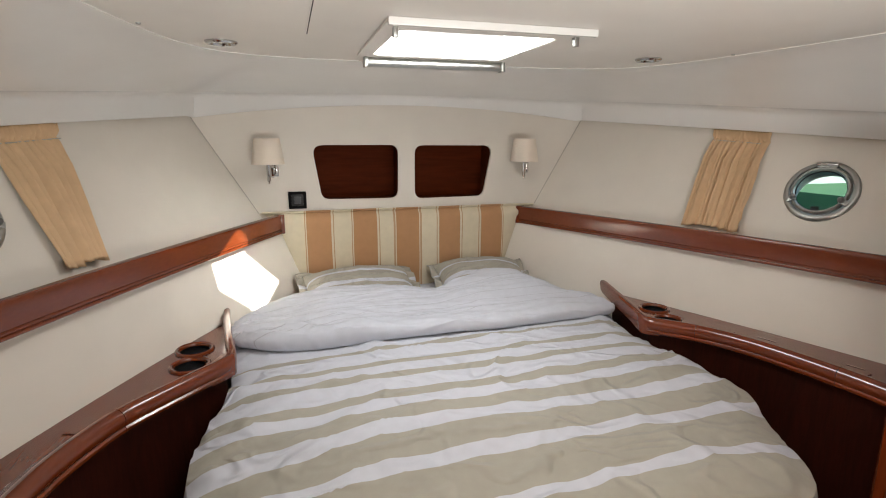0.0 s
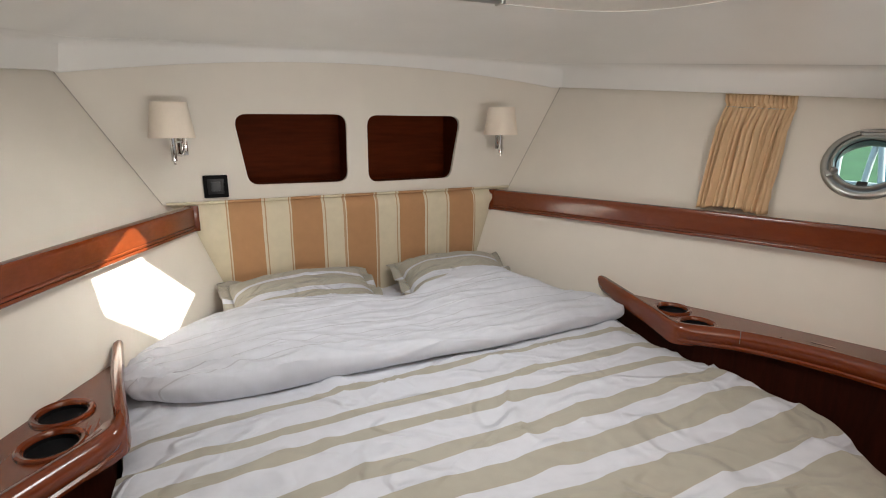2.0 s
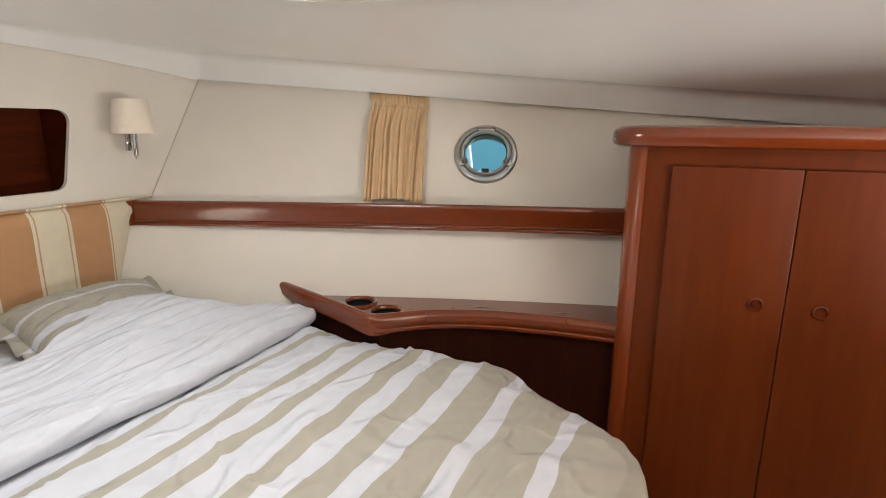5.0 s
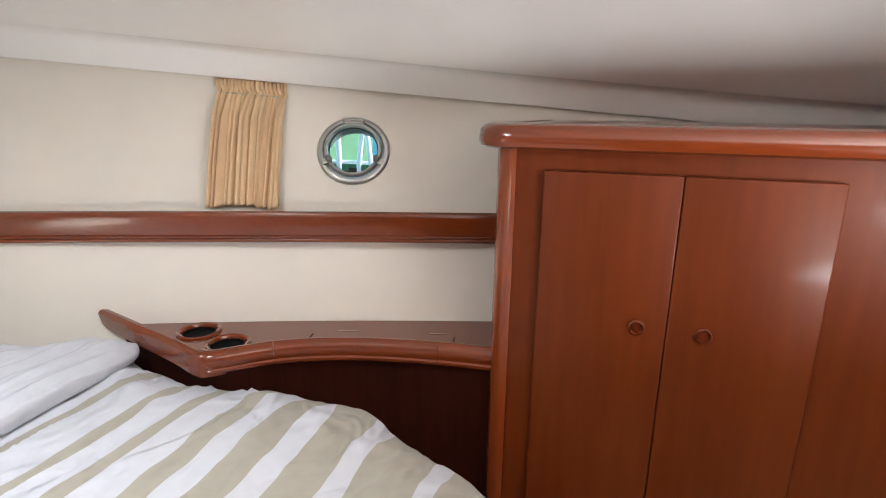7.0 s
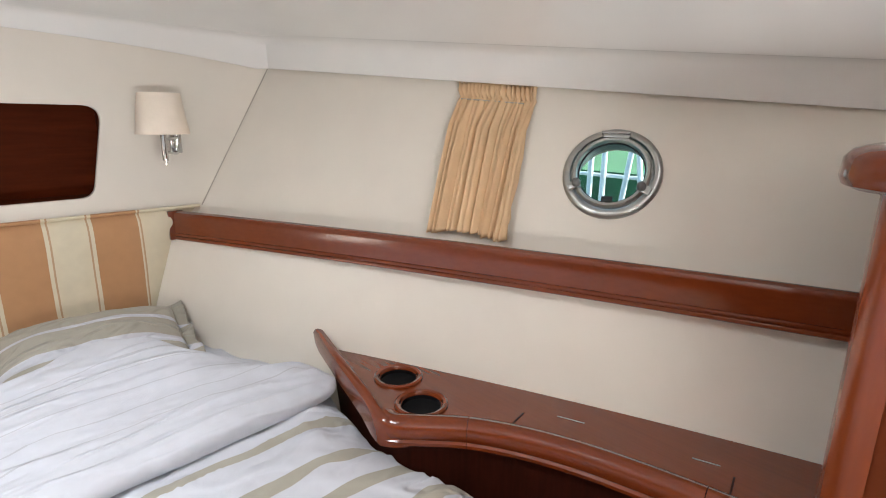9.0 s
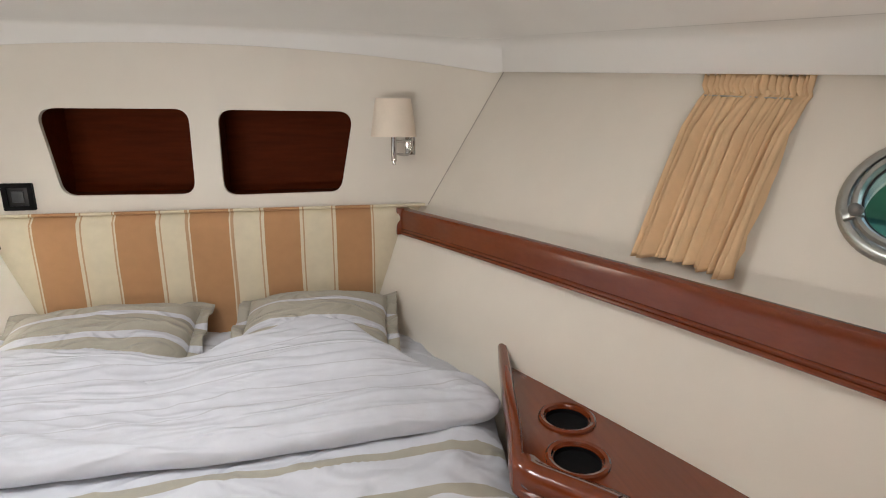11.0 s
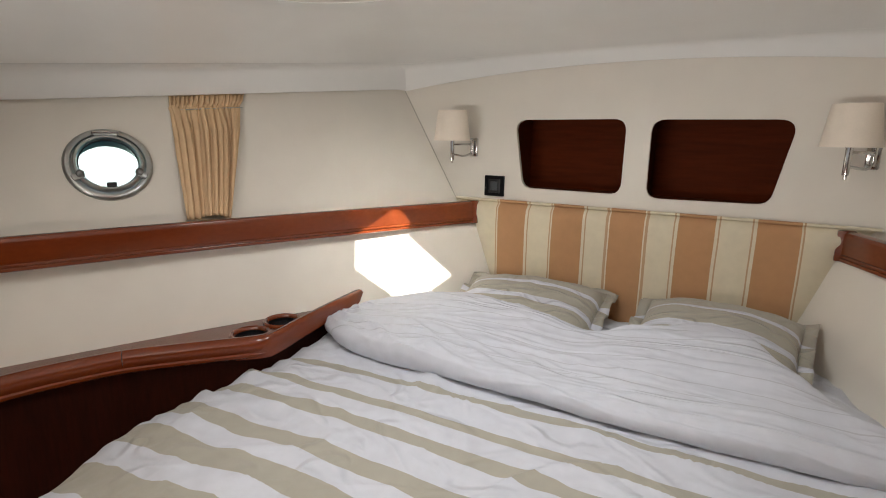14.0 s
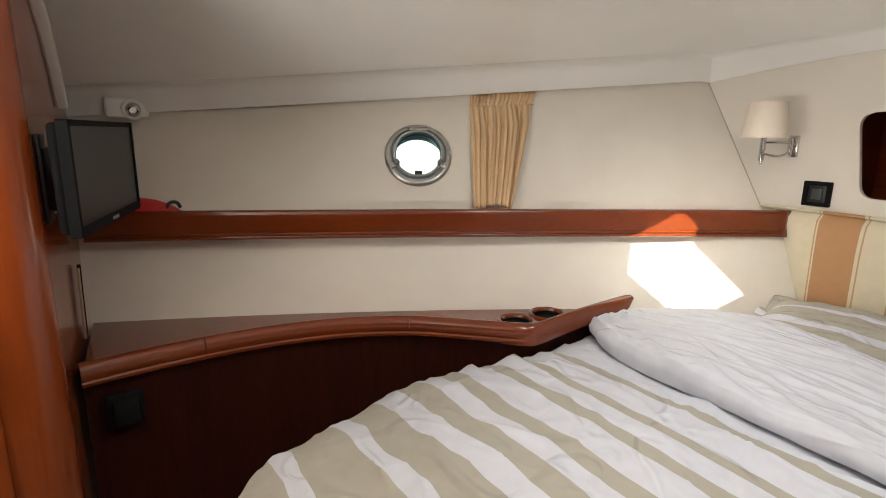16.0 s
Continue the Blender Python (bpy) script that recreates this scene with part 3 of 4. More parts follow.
def curtain(side):
    """A short curtain with a gathered heading and many narrow folds, hanging over the sloping side."""
    rnd = random.Random(17 + side)
    top0, top1 = (1.660, 1.862) if side > 0 else (1.705, 1.915)
    bot0, bot1 = (1.572, 1.766) if side > 0 else (1.605, 1.722)
    count = 18
    cuts = [0.0]
    for _ in range(count):
        cuts.append(cuts[-1] + rnd.choice((0.45, 0.6, 1.0, 1.7)))
    cuts = [c / cuts[-1] for c in cuts]
    tall = [rnd.uniform(0.35, 1.25) for _ in range(count)]
    lean = [rnd.uniform(0.30, 0.70) for _ in range(count)]
    fade = [rnd.uniform(0.0, 0.5) for _ in range(count)]
    n, k = 260, 46
    rows = []
    for j in range(k + 1):
        f = j / k
        row = []
        for i in range(n + 1):
            u = i / n
            w = min(0.9999, max(0.0, u + 0.016 * math.sin(u * 7 + f * 2.0 + side) * f))
            p = next(q for q in range(count) if cuts[q + 1] > w)
            s = (w - cuts[p]) / (cuts[p + 1] - cuts[p])
            bump = s / lean[p] if s < lean[p] else (1 - s) / (1 - lean[p])
            bump = math.sin(bump * math.pi / 2) ** 0.85
            y = (top0 + (top1 - top0) * u) * (1 - f) + (bot0 + (bot1 - bot0) * u) * f
            z = edge_z(y) + 0.001 - f * (0.366 if side > 0 else 0.370)
            body = max(0.0, min(1.0, (f - 0.105) * 5))
            deep = 0.006 + 0.029 * body * (1 - fade[p] * max(0.0, 1 - f * 1.8))
            fold = deep * tall[p] * bump
            # the puckered heading above the wire
            head = max(0.0, 1 - f / 0.10)
            fold += 0.0065 * math.sin(u * 2 * math.pi * 17 + 2.6 * math.sin(u * 8)) * min(1.0, head * 3) + 0.004 * head
            fold -= 0.006 * math.exp(-((f - 0.112) / 0.018) ** 2)
            y += 0.005 * (s - 0.5) * body * math.sin(math.pi * s) + 0.004 * f * math.sin(u * 11)
            hem = -0.022 * (1 - u) * f * f + 0.010 * f * f * math.sin(u * 7 + 1) + 0.004 * bump * f * f
            ruffle = 0.004 * math.sin(u * 2 * math.pi * 17 + 1) * max(0, 1 - f * 14)
            x = hull_up(y, z, side) - side * (0.006 + fold + 0.016 * f)
            row.append((x, y, z - hem * 0.6 + ruffle))
        rows.append(row)
    t = thing("curtain", "short gathered golden-beige curtain beside the port light", "curtain", group="cabin curtains")
    ob = part("cloth", loft(rows, closed=False), CURTAIN, t)
    md = ob.modifiers.new("thickness", "SOLIDIFY")
    md.thickness = 0.0012
    path = [(hull_up(y, edge_z(y) - 0.045, side) - side * 0.008, y, edge_z(y) - 0.045) for y in [top0 + 0.018 + (top1 - top0 - 0.036) * q / 12 for q in range(13)]]
    part("curtain_wire", tube(path, 0.002, 6), STEEL, t)
    return t


curtain(-1)
curtain(1)

# ---- side lockers with cup holders ----
BENCH_LINE = {
    1: [(0.776, 2.008), (0.742, 1.88), (0.705, 1.74), (0.672, 1.61), (0.648, 1.53), (0.652, 1.492), (0.690, 1.450), (0.750, 1.385), (0.800, 1.300), (0.838, 1.205), (0.862, 1.115), (0.880, 1.03), (0.893, 0.95), (0.902, 0.86)],
    -1: [(0.777, 2.034), (0.765, 1.92), (0.748, 1.78), (0.732, 1.67), (0.718, 1.58), (0.728, 1.530), (0.790, 1.455), (0.870, 1.360), (0.928, 1.283), (0.972, 1.19), (1.005, 1.09), (1.025, 0.97), (1.030, 0.85), (1.022, 0.72), (1.005, 0.60), (0.985, 0.505)],
}


def bench(side, cups, joints, label):
    line = [(x * side, y, 0) for x, y in BENCH_LINE[side]]
    front = smooth_line(line, 6)
    turn = 5 * 6 - 3
    t = thing("side_locker", label, "cabinet", group="side lockers")
    # top board with the cup holes
    end = front[-1].y
    ys = [end + (1.99 - end) * k / 24 for k in range(25)]
    wall = [(hull_low(y, BENCH_Z, side) + side * 0.004, y) for y in ys]
    loop = [(p.x + side * 0.008, p.y) for p in front] + wall
    holes = [[(cx * side + 0.043 * math.cos(a * math.pi / 16), cy + 0.043 * math.sin(a * math.pi / 16)) for a in range(32)] for cx, cy in cups]
    part("top", slab(loop, holes, lambda p: (p[0], p[1], BENCH_Z), Vector((0, 0, -0.02))), WOOD_Y, t, smooth=False)
    for cx, cy in cups:
        m = pose(cx * side, cy, BENCH_Z)
        cup = part("cup_holder", lathe([(0.058, 0.0), (0.057, 0.005), (0.053, 0.008), (0.047, 0.006), (0.044, 0.0), (0.043, -0.004)], 40, m), WOOD_Y, t)
        part("cup_well", lathe([(0.0428, -0.002), (0.0425, -0.010), (0.041, -0.011), (0, -0.011)], 32, m), CASE, cup, "black cup well")
    # nosing in lengths, with dark joints between them
    nose = [(0.014, 0.850), (-0.030, 0.848), (-0.036, 0.853), (-0.037, 0.860), (-0.033, 0.864), (-0.036, 0.869), (-0.038, 0.884), (-0.034, 0.896), (-0.024, 0.904), (-0.012, 0.905), (0.002, 0.899), (0.015, 0.887), (0.028, 0.8785), (0.038, 0.8735), (0.045, 0.8692), (0.047, 0.866), (0.047, 0.864)]
    nose = [((o + 0.030) * -side, h) for o, h in nose]
    cuts = [turn - 3] + [min(range(len(front)), key=lambda i: abs(front[i].y - j)) for j in joints] + [len(front) - 1]
    for a, b in zip(cuts, cuts[1:]):
        seg = front[a : b + 1]
        if a != cuts[0]:
            seg = [seg[0].lerp(seg[1], 0.12), *seg[1:]]
        part("nosing", sweep(seg, nose), WOOD_Y, t)
    # raised fiddle from the turn to the tip
    rings = []
    count = turn + 8
    for i in range(count):
        p = front[i]
        a, b = front[max(i - 1, 0)], front[i + 1]
        way = (b - a).normalized()
        out = Vector((-way.y, way.x, 0)) * (1 if (-way.y) * -side > 0 else -1)
        f = min(1.0, i / turn)
        tip = min(1.0, (i / 4) ** 0.5) if i < 4 else 1.0
        # past the turn the fiddle sinks into the nosing
        sink = max(0.0, i - turn) / 7
        top = 0.912 - 0.007 * f * f - 0.022 * sink * sink
        lift = 0.05 * (1 - tip)
        low = 0.846 + 0.02 * (1 - f)
        w0, w1 = -0.016, 0.009 - 0.009 * sink
        rings.append([p + out * o + Vector((0, 0, h)) for o, h in [(w0, low + lift), (w1, low + lift), (w1 + 0.001, top - 0.012), (w1 - 0.004, top - 0.003), (w1 - 0.011, top), (w0 + 0.006, top - 0.001), (w0 + 0.001, top - 0.008)]])
    part("fiddle", loft(rings, caps=True), WOOD_Y, t)
    # front panel below the nosing, its shade put into the colour
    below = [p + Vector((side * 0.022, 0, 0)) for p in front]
    part("front_panel", loft([[(p.x, p.y, z) for z in (0.0, 0.3, 0.6, 0.852)] for p in below], closed=False), WOOD_DARK_SHADED, t, "mahogany front panel with the shade put into its colour")
    return t


starboard_bench = bench(1, [(0.806, 1.665), (0.768, 1.538)], [1.385, 1.0], "curved mahogany side locker with two cup holders and fiddle")
port_bench = bench(-1, [(0.842, 1.712), (0.836, 1.588)], [1.285, 0.76], "curved mahogany side locker with two cup holders and fiddle")


def lid_marks(parent, side, xs):
    """Finger slots and lid seams in the locker top."""
    for x, y, length, turned, name in xs:
        bm = box(-length / 2, length / 2, -0.0016, 0.0016, 0, 0.0012)
        bm.transform(pose(x * side, y, BENCH_Z + 0.0002, 0, 0, turned * side))
        part(name, bm, CHROME if name == "lid_catch" else WOOD_DARK_SHADED, parent)


lid_marks(starboard_bench, 1, [(0.855, 1.36, 0.10, 12, "lid_seam"), (0.955, 1.29, 0.055, -70, "lid_catch"), (0.965, 0.99, 0.10, 12, "lid_seam"), (1.02, 1.05, 0.045, -72, "lid_catch")])
lid_marks(port_bench, -1, [(1.00, 1.26, 0.10, 15, "lid_seam"), (1.07, 1.12, 0.06, -70, "lid_catch")])

# ---- starboard wardrobe ----


def rounded_post(cx, cy, r, z0, z1, side, front=1):
    """A quarter-round corner post whose round looks forward and inboard."""
    ring = [Vector((cx - side * r * math.cos(a * math.pi / 20), cy + front * r * math.sin(a * math.pi / 20), 0)) for a in range(11)]
    ring += [Vector((cx, cy, 0))]
    return loft([[p + Vector((0, 0, z)) for p in ring] for z in (z0, z1)], caps=True)


def wardrobe():
    t = thing("wardrobe", "varnished mahogany wardrobe with two doors and a moulded cornice", "wardrobe", (0, 0, 0))
    x, y0, y1, top = 0.86, AFT + 0.005, 0.823, 1.392
    part("body", box(x, 1.62, y0, y1, 0.0, top), WOOD_Z, t, smooth=False)
    part("end_panel", box(x + 0.045, 1.66, y1, y1 + 0.042, 0.0, top), WOOD_Z, t, smooth=False)
    part("corner_post", rounded_post(x + 0.045, y1, 0.050, 0.0, top, 1), WOOD_POST_LIT, t)
    # moulded cornice with a round nose, following the front and the forward end
    prof = [(-0.02, 1.386), (0.030, 1.388), (0.042, 1.393), (0.046, 1.402), (0.044, 1.424), (0.036, 1.434), (0.022, 1.439), (-0.03, 1.440)]
    corner = [Vector((x + 0.045 - 0.047 * math.cos(a * math.pi / 16), y1 + 0.047 * math.sin(a * math.pi / 16), 0)) for a in range(9)]
    path = [Vector((x - 0.002, y0, 0)), Vector((x - 0.002, 0.3, 0)), *corner, Vector((1.2, y1 + 0.047, 0)), Vector((1.62, y1 + 0.047, 0))]
    part("cornice", sweep(path, [(-o, h) for o, h in prof]), WOOD_Y, t)
    part("top", box(x + 0.02, 1.62, y0, y1 + 0.03, 1.424, 1.438), WOOD_Y, t, smooth=False)
    for a, b, pull in ((0.4988, 0.763, 0.555), (0.235, 0.4972, 0.429)):
        d = part("door", box(x - 0.016, x + 0.002, a, b, 0.12, 1.346, 0.003, 3), WOOD_Z, t)
        m = oriented((x - 0.017, pull, 1.033), (-1, 0, 0))
        ring = part("finger_pull", lathe([(0.0165, 0.0), (0.0165, 0.004), (0.0135, 0.006), (0.0115, 0.003), (0.011, -0.002)], 28, m), WOOD_Z, d)
        part("hole", lathe([(0.0112, 0.0015), (0.0105, 0.0008), (0, 0.0008)], 24, m), LOCKER_WOOD, ring)
    return t


wardrobe()

# ---- port side: partition with the television ----
t = thing("partition", "varnished mahogany partition with a rounded corner post", "partition")
part("panel", box(-1.62, -0.90, 0.44, 0.488, 0.0, 1.70), WOOD_POST_LIT, t, smooth=False)
part("corner_post", rounded_post(-0.90, 0.442, 0.050, 0.0, 1.74, -1), WOOD_POST_LIT, t)
part("return_panel", box(-0.90, -0.852, AFT + 0.005, 0.442, 0.0, 1.74), WOOD_POST_LIT, t, smooth=False)
part("jamb", box(-0.856, -0.838, AFT + 0.01, 0.392, 0.0, 1.72, 0.005), WOOD_POST_LIT, t)
tagged(part("trim", sweep(smooth_line([(-0.872, 0.502, 1.76), (-1.05, 0.502, 1.735), (-1.22, 0.502, 1.66), (-1.33, 0.502, 1.56), (-1.40, 0.502, 1.47)], 8), [(0.0, -0.012), (0.012, -0.010), (0.014, 0.0), (0.012, 0.010), (0.0, 0.012)], up=Vector((0, 1, 0))), GELCOAT), "cream trim where headliner meets partition", "trim", kind="structure")


def television():
    a, b = Vector((-0.868, 0.553, 1.316)), Vector((-1.302, 0.654, 1.316))
    mid, along = (a + b) / 2, (b - a).normalized()
    face = Vector((-along.y, along.x, 0))
    face = face if face.y > 0 else -face
    t = thing("television", "small flat black television on a swing arm", "television")
    t.matrix_world = oriented(mid, face)
    w, h = (b - a).length / 2, 0.112
    bm = slab(rounded([(-w, -h), (w, -h), (w, h), (-w, h)], 0.006), [[(-w + 0.012, -h + 0.020), (w - 0.012, -h + 0.020), (w - 0.012, h - 0.012), (-w + 0.012, h - 0.012)]], lambda p: (p[0], p[1], 0), Vector((0, 0, -0.020)))
    part("bezel", bm, CASE, t, smooth=False)
    part("screen", box(-w + 0.011, w - 0.011, -h + 0.019, h - 0.011, -0.016, -0.003), SCREEN, t, "dark reflective screen")
    part("casing", box(-w + 0.006, w - 0.006, -h + 0.006, h - 0.006, -0.040, -0.018, 0.008), CASE, t)
    part("badge", box(-0.022, 0.022, -h + 0.006, -h + 0.013, 0.0, 0.001), STEEL, t)
    part("mount", box(0.06, 0.14, -0.05, 0.05, -0.058, -0.040, 0.004), BLACK, t)
    return t


tv = television()
t = thing("tv_bracket", "black swing-arm television bracket screwed to the partition", "bracket")
part("wall_plate", box(-1.00, -0.93, 0.489, 0.500, 1.225, 1.40, 0.003), BLACK, t)
part("arm", box(-0.985, -0.945, 0.498, 0.548, 1.25, 1.375, 0.006), BLACK, t)
part("backing_board", box(-1.04, -0.91, 0.488, 0.494, 1.235, 1.385, 0.003), WOOD_DARK_SHADED, t, "dark wooden backing board")

t = thing("power_socket", "black power socket on the locker front", "socket", (-0.998, 0.58, 0.775))
t.rotation_euler = (0, 0, radians(8))
part("plate", box(-0.006, 0.008, -0.038, 0.038, -0.042, 0.042, 0.004), CASE, t)
part("cover", box(0.008, 0.030, -0.026, 0.026, -0.030, 0.028, 0.006), CASE, t)

t = thing("leaflet", "thin brown card tucked upright between partition and lining", "leaflet", (-1.26, 0.496, 0.985))
bm = box(-0.018, 0.018, 0.0, 0.004, -0.108, 0.075, 0.001)
bm.transform(pose(0, 0, 0, 0, -12, 0))
part("card", bm, material("brown_card", (0.30, 0.20, 0.13), 0.6, grain=0.2), t)
bm = box(-0.022, -0.017, -0.002, 0.007, -0.108, 0.085, 0.002)
bm.transform(pose(0, 0, 0, 0, -12, 0))
part("holder", bm, WOOD_DARK_SHADED, t, "brown holder edge")

t = thing("red_bag", "red fabric pouch with black hook lying on shelf", "bag")
rows = []
for k in range(11):
    f = k / 10
    y = 0.56 + 0.22 * f
    cx = rail_x(y, -1) - 0.045
    r = 0.030 * math.sin(math.pi * (0.08 + 0.86 * f)) ** 0.6
    rows.append([(cx + 0.028 * math.cos(a * math.pi / 8), y, 1.132 + r * 1.25 + r * 1.25 * math.sin(a * math.pi / 8) + 0.022 * (1 - f)) for a in range(16)])
part("pouch", loft(rows, caps=True), RED, t)
hx = rail_x(0.74, -1) - 0.035
part("hook", tube(smooth_line([(hx, 0.715, 1.17), (hx, 0.725, 1.203), (hx, 0.745, 1.206), (hx, 0.755, 1.19)], 5), 0.005, 8), BLACK, t)

# ---- berth ----
t = thing("bed", "island double berth on a shade-darkened mahogany base", "bed")


def ring_line(scale_x, scale_y, cy, n=120):
    """The berth's outline: rounded foot, widest at the middle, narrowing to the headboard."""
    half = [(0.0, 0.690), (0.24, 0.697), (0.43, 0.723), (0.545, 0.768), (0.618, 0.842), (0.655, 0.932), (0.684, 1.03), (0.718, 1.15), (0.718, 1.27), (0.692, 1.38), (0.664, 1.49), (0.668, 1.60), (0.688, 1.74), (0.700, 1.88), (0.690, 2.02), (0.60, 2.22), (0.50, 2.40), (0.30, 2.43), (0.0, 2.432)]
    right = [Vector((x, y, 0)) for x, y in half]
    left = [Vector((-x * (1 + 0.092 * min(1, x / 0.3)) if y < 1.95 else -x, y, 0)) for x, y in half[-2:0:-1]]
    line = smooth_line(right + left + [right[0]], 7)[:-1]
    return [Vector((p.x * scale_x, cy + (p.y - cy) * scale_y, 0)) for p in line]


def bed_top(x, y):
    """The height of the made berth."""
    low = max(0.0, min(1.0, (1.45 - y) / 0.4))
    crown = 0.840 - 0.006 * (x / 0.65) ** 2 - 0.036 * low * (x / 0.65) ** 2
    sag = 0.010 * math.sin(x * 5 + 1) * math.sin(y * 4) + 0.012 * noise.noise(Vector((x * 3, y * 3, 2)))
    return crown - 0.030 * max(0, 1.15 - y) / 0.4 + sag


def wrinkle(x, y, size):
    """Soft ridges that run roughly across the berth, with finer puckers between them."""
    warp = noise.noise(Vector((x * 3, y * 3, 5)))
    a = noise.noise(Vector((x * 2.2 + warp * 1.5, y * 6.5, 0.7)))
    c = noise.noise(Vector((x * 6.0 + y * 5.0 + warp, y * 9.0 - x * 3.0, 8.1)))
    ridge = (1 - abs(a)) ** 7 + 0.45 * (1 - abs(c)) ** 9
    return size * (ridge * 0.9 + 0.35 * noise.noise(Vector((x * 9, y * 11, 3))))


# base takes the mahogany whose colour is darkened for shade
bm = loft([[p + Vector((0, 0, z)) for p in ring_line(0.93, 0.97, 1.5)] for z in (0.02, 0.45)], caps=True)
part("bed_base", bm, WOOD_DARK_SHADED, t, "mahogany base in the shade-darkened colour")
bm = loft([[p * 1.0 + Vector((0, 0, z)) for p in ring_line(s, s, 1.5)] for z, s in ((0.45, 0.92), (0.46, 0.945), (0.60, 0.945), (0.735, 0.945), (0.76, 0.92), (0.765, 0.85))], caps=True)
part("mattress", bm, MATTRESS, t)


def duvet():
    """The spread part of the duvet: a soft sheet over the mattress that hangs down round the foot."""
    centre = Vector((0, 1.35, 0))
    edge = ring_line(1, 1, 1.5)
    rings = []
    for k in range(1, 46):
        f = k / 45
        ring = []
        for i, p in enumerate(edge):
            q = centre.lerp(p, f)
            ang = math.atan2(p.x, p.y - 1.35)
            rim = max(0, f - 0.66) / 0.34
            pull = 0.013 * rim * (1 - abs(noise.noise(Vector((ang * 7, f * 2.5, 6))))) ** 5
            pull += 0.008 * rim * (1 - abs(noise.noise(Vector((ang * 19 + f * 2, f * 3.5, 1.6))))) ** 5
            z = bed_top(q.x, q.y) + wrinkle(q.x, q.y, 0.011) - 0.028 * f**14 + pull - 0.010 * rim
            ring.append(Vector((q.x, q.y, z)))
        rings.append(ring)
    last = rings[-1]
    for k in range(1, 15):
        f = k / 14
        ring = []
        for i, p in enumerate(last):
            out = (edge[i] - centre).normalized()
            foot = max(0.0, min(1.0, (1.55 - p.y) / 0.25))
            ripple = 0.020 * noise.noise(Vector((p.x * 7, p.y * 7, f * 1.5))) * f
            drop = (0.030 + 0.33 * foot) * f
            bulge = (0.018 * math.sin(min(1, f * 2.4) * math.pi / 2) + 0.02 * f * foot) * foot
            ring.append(p + out * (bulge + ripple * foot) - Vector((0, 0, drop)))
        rings.append(ring)
    bm = loft(rings)
    bm.faces.new([v for v in bm.verts][: len(edge)])
    return bm


duvet_thing = thing("duvet", "striped beige and white duvet turned back to its white side", "duvet")
part("cover", duvet(), DUVET, duvet_thing)


